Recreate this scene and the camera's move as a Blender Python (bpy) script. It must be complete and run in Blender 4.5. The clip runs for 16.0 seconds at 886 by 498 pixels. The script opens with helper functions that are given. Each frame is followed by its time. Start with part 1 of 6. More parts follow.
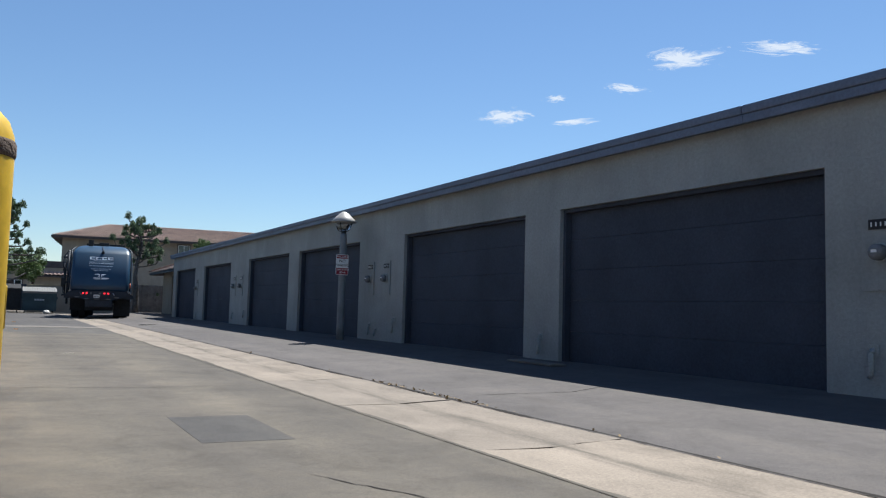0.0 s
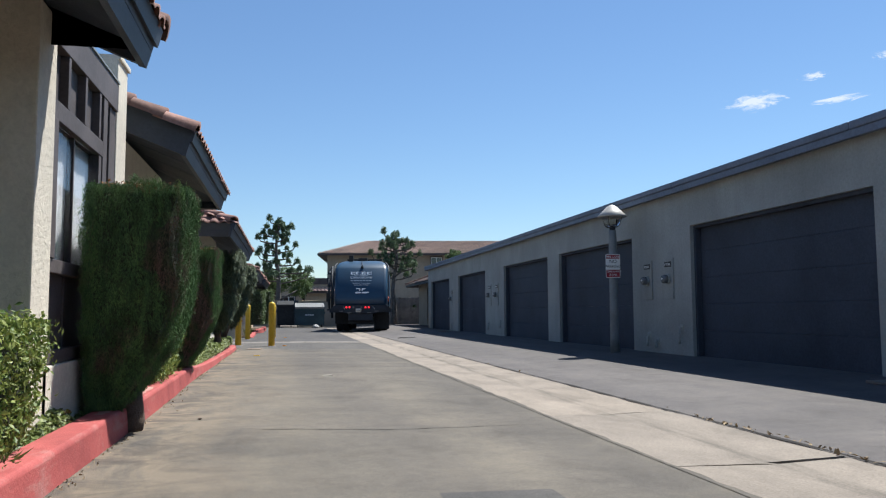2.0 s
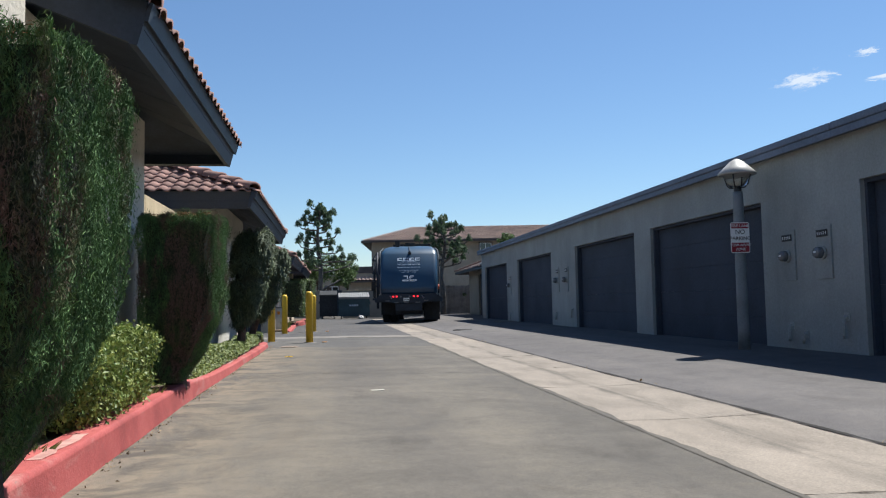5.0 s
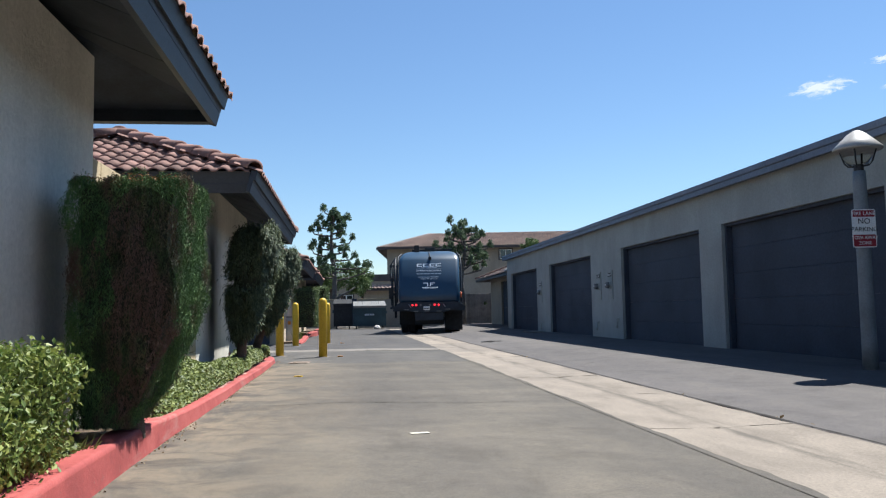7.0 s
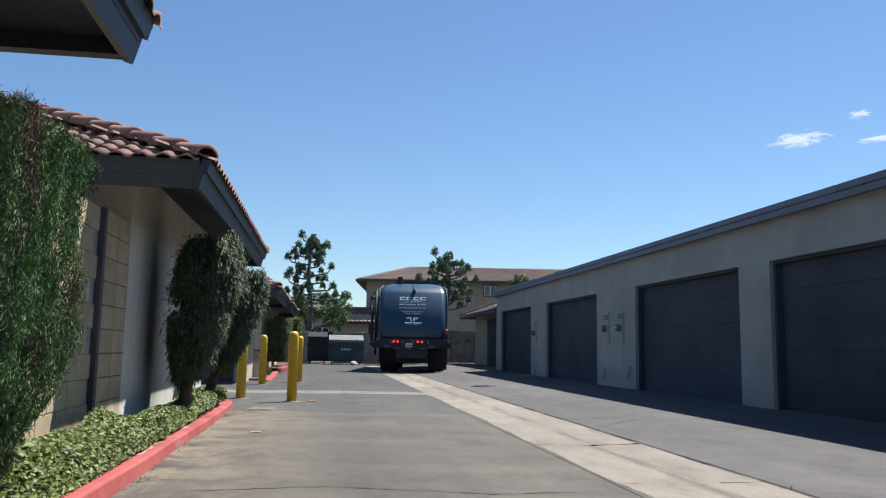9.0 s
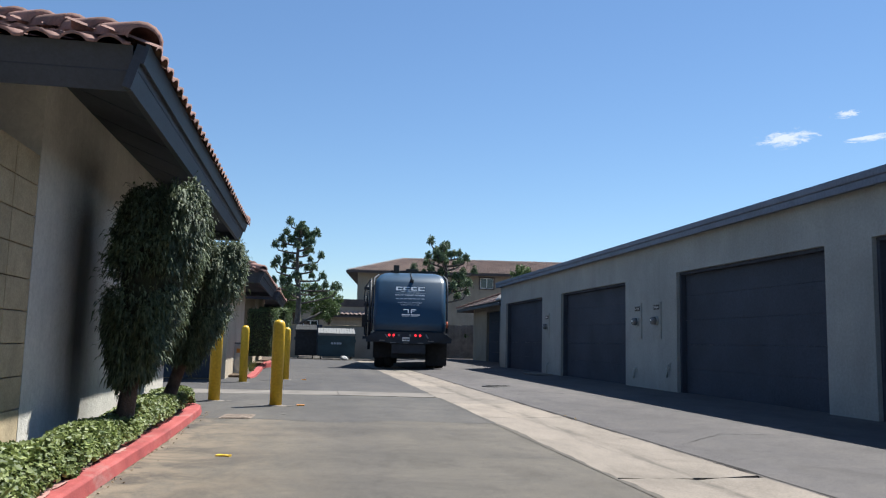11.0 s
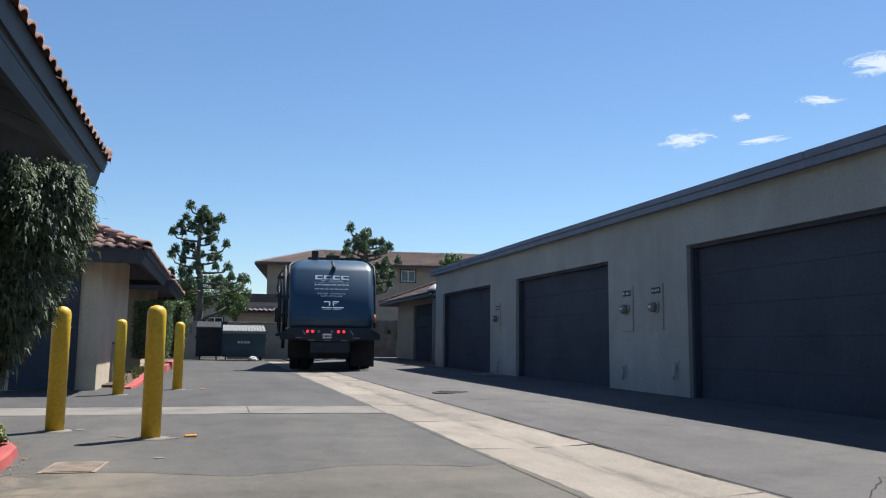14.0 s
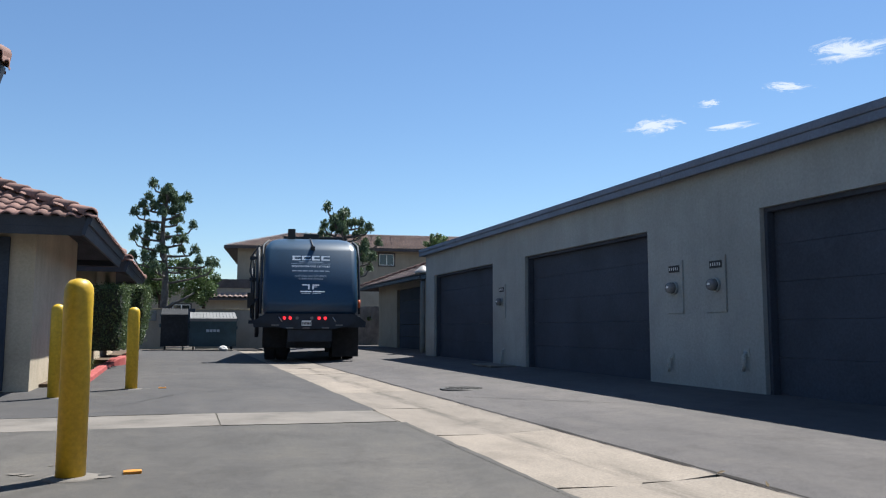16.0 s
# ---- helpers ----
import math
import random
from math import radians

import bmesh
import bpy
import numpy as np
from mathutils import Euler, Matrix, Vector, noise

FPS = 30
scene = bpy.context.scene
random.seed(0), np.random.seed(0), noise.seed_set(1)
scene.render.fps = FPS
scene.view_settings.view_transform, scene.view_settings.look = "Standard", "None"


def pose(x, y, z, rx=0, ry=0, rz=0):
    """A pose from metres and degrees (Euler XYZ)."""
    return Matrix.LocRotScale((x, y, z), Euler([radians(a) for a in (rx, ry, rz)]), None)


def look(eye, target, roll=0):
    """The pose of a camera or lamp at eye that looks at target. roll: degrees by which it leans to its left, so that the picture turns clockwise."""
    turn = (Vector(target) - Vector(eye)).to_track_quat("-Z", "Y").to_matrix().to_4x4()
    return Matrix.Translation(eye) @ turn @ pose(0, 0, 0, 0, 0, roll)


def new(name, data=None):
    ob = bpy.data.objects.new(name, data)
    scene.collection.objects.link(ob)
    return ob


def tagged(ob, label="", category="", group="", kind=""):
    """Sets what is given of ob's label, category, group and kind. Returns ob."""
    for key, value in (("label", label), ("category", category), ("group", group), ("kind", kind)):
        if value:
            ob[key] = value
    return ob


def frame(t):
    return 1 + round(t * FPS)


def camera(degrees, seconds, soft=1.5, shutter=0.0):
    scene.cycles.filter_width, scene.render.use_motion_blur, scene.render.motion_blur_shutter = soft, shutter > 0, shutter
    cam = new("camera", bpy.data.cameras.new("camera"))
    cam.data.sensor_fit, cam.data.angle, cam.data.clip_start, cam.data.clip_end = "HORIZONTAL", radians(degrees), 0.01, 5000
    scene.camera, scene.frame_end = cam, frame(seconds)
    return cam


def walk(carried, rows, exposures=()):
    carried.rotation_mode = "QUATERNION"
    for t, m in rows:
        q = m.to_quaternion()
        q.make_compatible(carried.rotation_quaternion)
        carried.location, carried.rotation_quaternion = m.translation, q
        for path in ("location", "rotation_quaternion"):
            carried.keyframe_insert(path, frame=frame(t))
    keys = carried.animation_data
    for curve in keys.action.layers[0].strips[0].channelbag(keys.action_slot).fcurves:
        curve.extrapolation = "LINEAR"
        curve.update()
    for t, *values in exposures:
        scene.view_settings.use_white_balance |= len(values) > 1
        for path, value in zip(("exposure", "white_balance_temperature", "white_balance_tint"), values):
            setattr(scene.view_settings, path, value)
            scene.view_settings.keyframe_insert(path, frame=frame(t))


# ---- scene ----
cam = camera(58.8, 16.0, soft=1.2)
PATH = [
    (0, (-6.637, -24.816, 0.778), (-5.676, -23.069, 0.931), 1.5),
    (0.5, (-6.469, -24.406, 0.833), (-5.681, -22.573, 0.965), 0.8),
    (1, (-6.376, -23.862, 0.843), (-5.785, -21.956, 0.976), 0.6),
    (1.5, (-6.302, -23.347, 0.854), (-5.806, -21.417, 1.016), 0.1),
    (2, (-6.327, -22.79, 0.826), (-5.943, -20.834, 0.987), -0.3),
    (2.5, (-6.307, -22.235, 0.875), (-5.894, -20.292, 1.108), -1.0),
    (3, (-6.303, -21.697, 0.851), (-5.881, -19.758, 1.099), -0.7),
    (3.5, (-6.252, -21.195, 0.86), (-5.805, -19.26, 1.096), -1.3),
    (4, (-6.225, -20.656, 0.834), (-5.852, -18.705, 1.067), -0.6),
    (4.5, (-6.212, -20.142, 0.831), (-5.873, -18.18, 1.013), -1.8),
    (4.7, (-6.211, -19.974, 0.838), (-5.914, -18.002, 0.987), -1.5),
    (6.8, (-6.278, -17.728, 0.78), (-6.038, -15.745, 0.887), -0.4),
    (7, (-6.287, -17.474, 0.821), (-6.043, -15.496, 0.979), -1.1),
    (7.5, (-6.259, -16.891, 0.82), (-6.062, -14.913, 1.045), -0.6),
    (8, (-6.256, -16.328, 0.802), (-6.026, -14.349, 0.977), 0.2),
    (8.5, (-6.225, -15.746, 0.841), (-5.898, -13.784, 1.055), 0.8),
    (8.7, (-6.262, -15.576, 0.898), (-5.954, -13.615, 1.14), 0.6),
    (10.8, (-6.34, -13.182, 0.865), (-6.065, -11.218, 1.124), 1.5),
    (11, (-6.342, -12.978, 0.867), (-6.017, -11.019, 1.104), 1.4),
    (11.5, (-6.36, -12.427, 0.848), (-5.95, -10.479, 1.035), 0.8),
    (12, (-6.391, -11.825, 0.835), (-5.948, -9.882, 1.006), -1.9),
    (12.5, (-6.377, -11.295, 0.826), (-5.916, -9.356, 0.988), -1.6),
    (13, (-6.341, -10.691, 0.855), (-5.857, -8.76, 1.047), -0.2),
    (13.5, (-6.317, -10.086, 0.839), (-5.841, -8.156, 1.06), 1.1),
    (14, (-6.256, -9.514, 0.834), (-5.708, -7.605, 1.068), 0.6),
    (14.5, (-6.206, -8.965, 0.825), (-5.622, -7.064, 1.04), 1.2),
    (15, (-6.187, -8.392, 0.845), (-5.544, -6.511, 1.066), 0.2),
    (15.5, (-6.176, -7.816, 0.83), (-5.571, -5.921, 1.044), 0.7),
    (16, (-6.165, -7.28, 0.839), (-5.545, -5.389, 1.039), 0.1),
]
EXPO = 1.0
LIGHTER = [(0, -0.1), (0.5, -0.08), (1.0, 0.0), (4.0, -0.03), (4.5, -0.08), (6.6, 0.06), (7.0, 0.1), (7.25, 0.0), (7.5, -0.12), (7.75, 0.02), (8.0, 0.12), (8.3, 0.03), (8.5, 0.0), (10.6, 0.1), (10.8, 0.12), (11.0, 0.0), (16, 0.0)]
walk(cam, [(t, look(eye, target, roll)) for t, eye, target, roll in PATH], exposures=[(t, EXPO + e, 6050, 8) for t, e in LIGHTER])

# ---- light ----
SUN = Vector((0.48, 0.35, 1.11)).normalized()
world = bpy.data.worlds.new("sky")
scene.world = world
world.use_nodes = True
wt = world.node_tree
sky = wt.nodes.new("ShaderNodeTexSky")
sky.sky_type = "NISHITA"
sky.sun_disc = False
sky.sun_elevation = math.asin(SUN.z)
sky.sun_rotation = math.atan2(SUN.x, SUN.y)
sky.air_density, sky.dust_density, sky.ozone_density = 1.1, 0.0, 5.0
wt.links.new(sky.outputs[0], wt.nodes["Background"].inputs[0])
wt.nodes["Background"].inputs[1].default_value = 0.061
sun = new("sun", bpy.data.lights.new("sun", "SUN"))
sun.data.energy, sun.data.angle, sun.data.color = 5.0, radians(0.53), (1.0, 0.945, 0.86)
sun.matrix_world = look(SUN * 50, (0, 0, 0))


# ---- materials ----
def ramp(nt, fac, stops):
    n = nt.nodes.new("ShaderNodeValToRGB")
    el = n.color_ramp.elements
    while len(el) < len(stops):
        el.new(0.5)
    for e, (p, c) in zip(el, stops):
        e.position, e.color = p, (*c, 1) if len(c) == 3 else c
    nt.links.new(fac, n.inputs[0])
    return n.outputs[0]


def noise_tex(nt, vec, scale, detail=6, rough=0.6, dist=0.0):
    n = nt.nodes.new("ShaderNodeTexNoise")
    n.inputs["Scale"].default_value, n.inputs["Detail"].default_value = scale, detail
    n.inputs["Roughness"].default_value, n.inputs["Distortion"].default_value = rough, dist
    if vec:
        nt.links.new(vec, n.inputs["Vector"])
    return n.outputs[0]


def mixc(nt, fac, a, b, kind="MIX"):
    n = nt.nodes.new("ShaderNodeMix")
    n.data_type, n.blend_type = "RGBA", kind
    for sock, v in ((n.inputs[0], fac), (n.inputs[6], a), (n.inputs[7], b)):
        if isinstance(v, (int, float)):
            sock.default_value = v
        elif isinstance(v, tuple):
            sock.default_value = (*v, 1)
        else:
            nt.links.new(v, sock)
    return n.outputs[2]


def math_node(nt, op, a, b=0.0):
    n = nt.nodes.new("ShaderNodeMath")
    n.operation = op
    for sock, v in ((n.inputs[0], a), (n.inputs[1], b)):
        if isinstance(v, (int, float)):
            sock.default_value = v
        else:
            nt.links.new(v, sock)
    return n.outputs[0]


def scaled(nt, vec, sx, sy, sz):
    n = nt.nodes.new("ShaderNodeMapping")
    n.inputs["Scale"].default_value = (sx, sy, sz)
    nt.links.new(vec, n.inputs["Vector"])
    return n.outputs[0]


def start_mat(name, rough=0.8, metal=0.0, spec=0.5):
    m = bpy.data.materials.new(name)
    m.use_nodes = True
    nt = m.node_tree
    bsdf = nt.nodes["Principled BSDF"]
    bsdf.inputs["Roughness"].default_value = rough
    bsdf.inputs["Metallic"].default_value = metal
    bsdf.inputs["Specular IOR Level"].default_value = spec
    geo = nt.nodes.new("ShaderNodeNewGeometry")
    return m, nt, bsdf, geo.outputs["Position"]


def bumped(nt, bsdf, height, strength, distance):
    b = nt.nodes.new("ShaderNodeBump")
    b.inputs["Strength"].default_value, b.inputs["Distance"].default_value = strength, distance
    nt.links.new(height, b.inputs["Height"])
    nt.links.new(b.outputs[0], bsdf.inputs["Normal"])


def surface(name, col, dark=0.75, light=1.15, big=1.5, fine=60, rough=0.8, metal=0.0, bump=0.3, bump_d=0.004, spec=0.4, rand=0.0):
    """A worn surface: two scales of tone, fine relief, and a tone of its own for each piece if rand is set."""
    m, nt, bsdf, pos = start_mat(name, rough, metal, spec)
    d, l = tuple(c * dark for c in col), tuple(min(1, c * light) for c in col)
    c1 = ramp(nt, noise_tex(nt, pos, big), [(0.32, d), (0.5, col), (0.7, l)])
    grain = noise_tex(nt, pos, fine, 4)
    c = mixc(nt, 1.0, c1, ramp(nt, grain, [(0.3, (0.82,) * 3), (0.7, (1.12,) * 3)]), "MULTIPLY")
    if rand:
        info = nt.nodes.new("ShaderNodeObjectInfo")
        c = mixc(nt, 1.0, c, ramp(nt, info.outputs["Random"], [(0.0, (1 - rand,) * 3), (1.0, (1 + rand,) * 3)]), "MULTIPLY")
    nt.links.new(c, bsdf.inputs["Base Color"])
    if bump:
        bumped(nt, bsdf, grain, bump, bump_d)
    return m


def asphalt_mat(name, col, worn, streak=0.5, dusty=False):
    """Worn asphalt: faint long wheel lanes, soft stains and a fine aggregate; dusty: tan soil washed along the kerb."""
    m, nt, bsdf, pos = start_mat(name, 0.88, 0, 0.3)
    wide = noise_tex(nt, scaled(nt, pos, 1.0, 0.35, 1), 0.5, 5, 0.55, 0.4)
    bands = noise_tex(nt, scaled(nt, pos, 0.5, 1.6, 1), 0.7, 6, 0.62, 0.8)
    lanes = noise_tex(nt, scaled(nt, pos, 1.5, 0.05, 1), 0.9, 4, 0.55)
    c = ramp(nt, wide, [(0.3, tuple(x * 0.84 for x in col)), (0.5, col), (0.72, worn)])
    c = mixc(nt, streak, c, ramp(nt, bands, [(0.35, tuple(x * 0.8 for x in col)), (0.65, worn)]))
    c = mixc(nt, 0.9, c, ramp(nt, lanes, [(0.3, (0.84, 0.84, 0.86)), (0.65, (1.1, 1.09, 1.06))]), "MULTIPLY")
    blot = noise_tex(nt, scaled(nt, pos, 1.0, 0.7, 1), 2.1, 8, 0.7, 0.5)
    c = mixc(nt, 0.6, c, ramp(nt, blot, [(0.34, (0.66, 0.65, 0.63)), (0.5, (1.0,) * 3), (0.68, (1.2, 1.17, 1.1))]), "MULTIPLY")
    mid = noise_tex(nt, pos, 11, 7, 0.68)
    c = mixc(nt, 0.35, c, ramp(nt, mid, [(0.32, (0.72,) * 3), (0.5, (1.0,) * 3), (0.68, (1.24, 1.22, 1.18))]), "MULTIPLY")
    stones = noise_tex(nt, pos, 75, 3, 0.8)
    c = mixc(nt, 0.45, c, ramp(nt, stones, [(0.36, (0.66,) * 3), (0.5, (1.0,) * 3), (0.64, (1.4, 1.37, 1.32))]), "MULTIPLY")
    spots = noise_tex(nt, pos, 3.1, 8, 0.75)
    c = mixc(nt, ramp(nt, spots, [(0.66, (0, 0, 0)), (0.74, (0.45,) * 3)]), c, tuple(x * 0.45 for x in col))
    if dusty:
        sep = nt.nodes.new("ShaderNodeSeparateXYZ")
        nt.links.new(pos, sep.inputs[0])
        near = ramp(nt, math_node(nt, "MULTIPLY", math_node(nt, "ADD", sep.outputs["X"], 8.5), 0.4), [(0.2, (0, 0, 0)), (0.32, (1, 1, 1)), (0.42, (1, 1, 1)), (0.6, (0.55,) * 3), (0.98, (0, 0, 0))])
        patchy = ramp(nt, noise_tex(nt, scaled(nt, pos, 1.3, 0.55, 1), 1.5, 8, 0.7, 0.5), [(0.38, (0, 0, 0)), (0.58, (0.95,) * 3)])
        c = mixc(nt, math_node(nt, "MULTIPLY", near, patchy), c, (0.20, 0.158, 0.112))
        oily = ramp(nt, noise_tex(nt, scaled(nt, pos, 0.9, 1.3, 1), 1.9, 7, 0.7, 0.9), [(0.46, (0, 0, 0)), (0.6, (0.85,) * 3)])
        c = mixc(nt, math_node(nt, "MULTIPLY", near, oily), c, (0.045, 0.04, 0.036))
    grain = noise_tex(nt, pos, 150, 3, 0.7)
    nt.links.new(c, bsdf.inputs["Base Color"])
    bumped(nt, bsdf, grain, 0.5, 0.006)
    return m


def stucco_mat(name, col, streaks=0.22, dark_band=None):
    """Rough stucco with rain runs; the last argument gives (y, half width, top) of a soft darker upright band on a wall
    along y.
    """
    m, nt, bsdf, pos = start_mat(name, 0.92, 0, 0.2)
    c = ramp(nt, noise_tex(nt, pos, 0.9, 6, 0.6, 0.4), [(0.3, tuple(x * 0.82 for x in col)), (0.7, tuple(x * 1.1 for x in col))])
    runs = noise_tex(nt, scaled(nt, pos, 5, 5, 0.35), 1.2, 5)
    c = mixc(nt, streaks, c, ramp(nt, runs, [(0.35, (0.72, 0.72, 0.7)), (0.6, (1.05,) * 3)]), "MULTIPLY")
    lumps = noise_tex(nt, pos, 28, 5, 0.65, 0.5)
    c = mixc(nt, 1.0, c, ramp(nt, lumps, [(0.3, (0.88,) * 3), (0.65, (1.06,) * 3)]), "MULTIPLY")
    if dark_band:
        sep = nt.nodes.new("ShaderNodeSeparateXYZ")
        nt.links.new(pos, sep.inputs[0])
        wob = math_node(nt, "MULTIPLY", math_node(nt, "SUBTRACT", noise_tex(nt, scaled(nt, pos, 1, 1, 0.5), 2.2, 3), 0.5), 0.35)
        off = math_node(nt, "ABSOLUTE", math_node(nt, "ADD", math_node(nt, "SUBTRACT", sep.outputs["Y"], dark_band[0]), wob))
        across = ramp(nt, math_node(nt, "DIVIDE", off, dark_band[1] * 2.0), [(0.1, (1, 1, 1)), (0.35, (0.6,) * 3), (0.95, (0, 0, 0))])
        up = ramp(nt, math_node(nt, "DIVIDE", sep.outputs["Z"], dark_band[2]), [(0.0, (0.6,) * 3), (0.35, (1, 1, 1)), (0.75, (0.8,) * 3), (1.0, (0, 0, 0))])
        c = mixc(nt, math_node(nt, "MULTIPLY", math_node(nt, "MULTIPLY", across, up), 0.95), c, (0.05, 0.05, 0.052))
    nt.links.new(c, bsdf.inputs["Base Color"])
    bumped(nt, bsdf, lumps, 0.7, 0.012)
    return m


def leaf_mat(name, a, b, rough=0.5, trans=0.25):
    """Leaves, each with a tone between two greens, lit through a little."""
    m, nt, bsdf, pos = start_mat(name, rough, 0, 0.35)
    geo = nt.nodes["Geometry"]
    mid = tuple((x + y) / 2 for x, y in zip(a, b))
    c = ramp(nt, geo.outputs["Random Per Island"], [(0.0, a), (0.55, mid), (1.0, b)])
    c = mixc(nt, 1.0, c, ramp(nt, noise_tex(nt, pos, 4, 4), [(0.3, (0.7,) * 3), (0.7, (1.25,) * 3)]), "MULTIPLY")
    nt.links.new(c, bsdf.inputs["Base Color"])
    tr = nt.nodes.new("ShaderNodeBsdfTranslucent")
    nt.links.new(c, tr.inputs[0])
    mx = nt.nodes.new("ShaderNodeMixShader")
    mx.inputs[0].default_value = trans
    nt.links.new(bsdf.outputs[0], mx.inputs[1])
    nt.links.new(tr.outputs[0], mx.inputs[2])
    nt.links.new(mx.outputs[0], nt.nodes["Material Output"].inputs[0])
    return m


def juniper_mat(name, a, b, dead, edge=0.5):
    """Green sprays that turn to dry brown in patches."""
    m, nt, bsdf, pos = start_mat(name, 0.75, 0, 0.15)
    geo = nt.nodes["Geometry"]
    c = ramp(nt, geo.outputs["Random Per Island"], [(0.0, a), (1.0, b)])
    patch = ramp(nt, noise_tex(nt, scaled(nt, pos, 2.4, 2.4, 1.0), 1.6, 5, 0.6), [(edge, (0, 0, 0)), (edge + 0.1, (1, 1, 1))])
    c = mixc(nt, 1.0, c, ramp(nt, noise_tex(nt, scaled(nt, pos, 1, 1, 0.4), 9, 5, 0.65), [(0.32, (0.45,) * 3), (0.5, (0.95,) * 3), (0.68, (1.45, 1.4, 1.2))]), "MULTIPLY")
    dry = ramp(nt, geo.outputs["Random Per Island"], [(0.0, tuple(x * 0.5 for x in dead)), (1.0, dead)])
    c = mixc(nt, patch, c, dry)
    nt.links.new(c, bsdf.inputs["Base Color"])
    return m


def glow(name, col, strength):
    m = bpy.data.materials.new(name)
    m.use_nodes = True
    b = m.node_tree.nodes["Principled BSDF"]
    b.inputs["Base Color"].default_value = (*col, 1)
    b.inputs["Emission Color"].default_value = (*col, 1)
    b.inputs["Emission Strength"].default_value = strength
    b.inputs["Roughness"].default_value = 0.3
    return m


M_ASPH = asphalt_mat("asphalt_old", (0.089, 0.080, 0.069), (0.130, 0.114, 0.094), 0.42, True)
M_ASPH_R = asphalt_mat("asphalt_apron", (0.088, 0.081, 0.080), (0.112, 0.102, 0.099), 0.25)
M_ASPH_M = asphalt_mat("asphalt_relaid", (0.076, 0.071, 0.066), (0.104, 0.095, 0.086), 0.3)
M_ASPH_N = asphalt_mat("asphalt_newer", (0.062, 0.059, 0.059), (0.088, 0.081, 0.077), 0.3)
M_PATCH = asphalt_mat("asphalt_patch", (0.062, 0.059, 0.057), (0.074, 0.070, 0.066), 0.3)
M_CONC = surface("gutter_concrete", (0.160, 0.142, 0.122), 0.68, 1.2, 1.8, 90, 0.9, bump=0.4, rand=0.07)


def gutter_mat():
    """Old concrete with a dirty flow line down its middle and grime at the edges."""
    m, nt, bsdf, pos = start_mat("gutter_slab_concrete", 0.9, 0, 0.3)
    info = nt.nodes.new("ShaderNodeObjectInfo")
    col = (0.205, 0.176, 0.146)
    c = ramp(nt, noise_tex(nt, scaled(nt, pos, 1.0, 0.5, 1), 2.2, 8, 0.68, 0.4), [(0.3, tuple(x * 0.7 for x in col)), (0.5, col), (0.7, tuple(x * 1.2 for x in col))])
    c = mixc(nt, 0.8, c, ramp(nt, info.outputs["Random"], [(0.0, (0.86,) * 3), (1.0, (1.1, 1.08, 1.05))]), "MULTIPLY")
    sep = nt.nodes.new("ShaderNodeSeparateXYZ")
    nt.links.new(pos, sep.inputs[0])
    wob = math_node(nt, "MULTIPLY", math_node(nt, "SUBTRACT", noise_tex(nt, pos, 1.1, 4), 0.5), 0.35)
    off = math_node(nt, "ABSOLUTE", math_node(nt, "ADD", math_node(nt, "ADD", sep.outputs["X"], 3.62), wob))
    line = ramp(nt, off, [(0.02, (1, 1, 1)), (0.12, (0, 0, 0))])
    gate = ramp(nt, noise_tex(nt, scaled(nt, pos, 6, 0.5, 1), 1.4, 6, 0.7), [(0.42, (0, 0, 0)), (0.62, (0.75,) * 3)])
    c = mixc(nt, math_node(nt, "MULTIPLY", line, gate), c, (0.075, 0.066, 0.055))
    grain = noise_tex(nt, pos, 60, 4, 0.75)
    c = mixc(nt, 1.0, c, ramp(nt, grain, [(0.32, (0.78,) * 3), (0.66, (1.2,) * 3)]), "MULTIPLY")
    nt.links.new(c, bsdf.inputs["Base Color"])
    bumped(nt, bsdf, grain, 0.4, 0.004)
    return m


M_GUTTER = gutter_mat()
M_JOINT = surface("dirt_joint", (0.016, 0.013, 0.011), rough=1.0, big=6)


def kerb_mat():
    """Red kerb paint, rubbed pale in patches and scuffed dark along the tyres' height."""
    m, nt, bsdf, pos = start_mat("red_kerb_paint", 0.78, 0, 0.3)
    c = ramp(nt, noise_tex(nt, pos, 2.6, 7, 0.65), [(0.3, (0.225, 0.048, 0.045)), (0.5, (0.315, 0.068, 0.062)), (0.7, (0.37, 0.095, 0.085))])
    pale = ramp(nt, noise_tex(nt, scaled(nt, pos, 1, 0.5, 1.6), 2.4, 9, 0.72, 0.4), [(0.54, (0, 0, 0)), (0.68, (0.75,) * 3)])
    c = mixc(nt, pale, c, (0.34, 0.20, 0.175))
    chips = ramp(nt, noise_tex(nt, pos, 16, 7, 0.75), [(0.64, (0, 0, 0)), (0.70, (0.8,) * 3)])
    c = mixc(nt, chips, c, (0.19, 0.135, 0.115))
    grain = noise_tex(nt, pos, 55, 4, 0.7)
    c = mixc(nt, 0.8, c, ramp(nt, grain, [(0.3, (0.82,) * 3), (0.7, (1.12,) * 3)]), "MULTIPLY")
    nt.links.new(c, bsdf.inputs["Base Color"])
    bumped(nt, bsdf, grain, 0.5, 0.006)
    return m


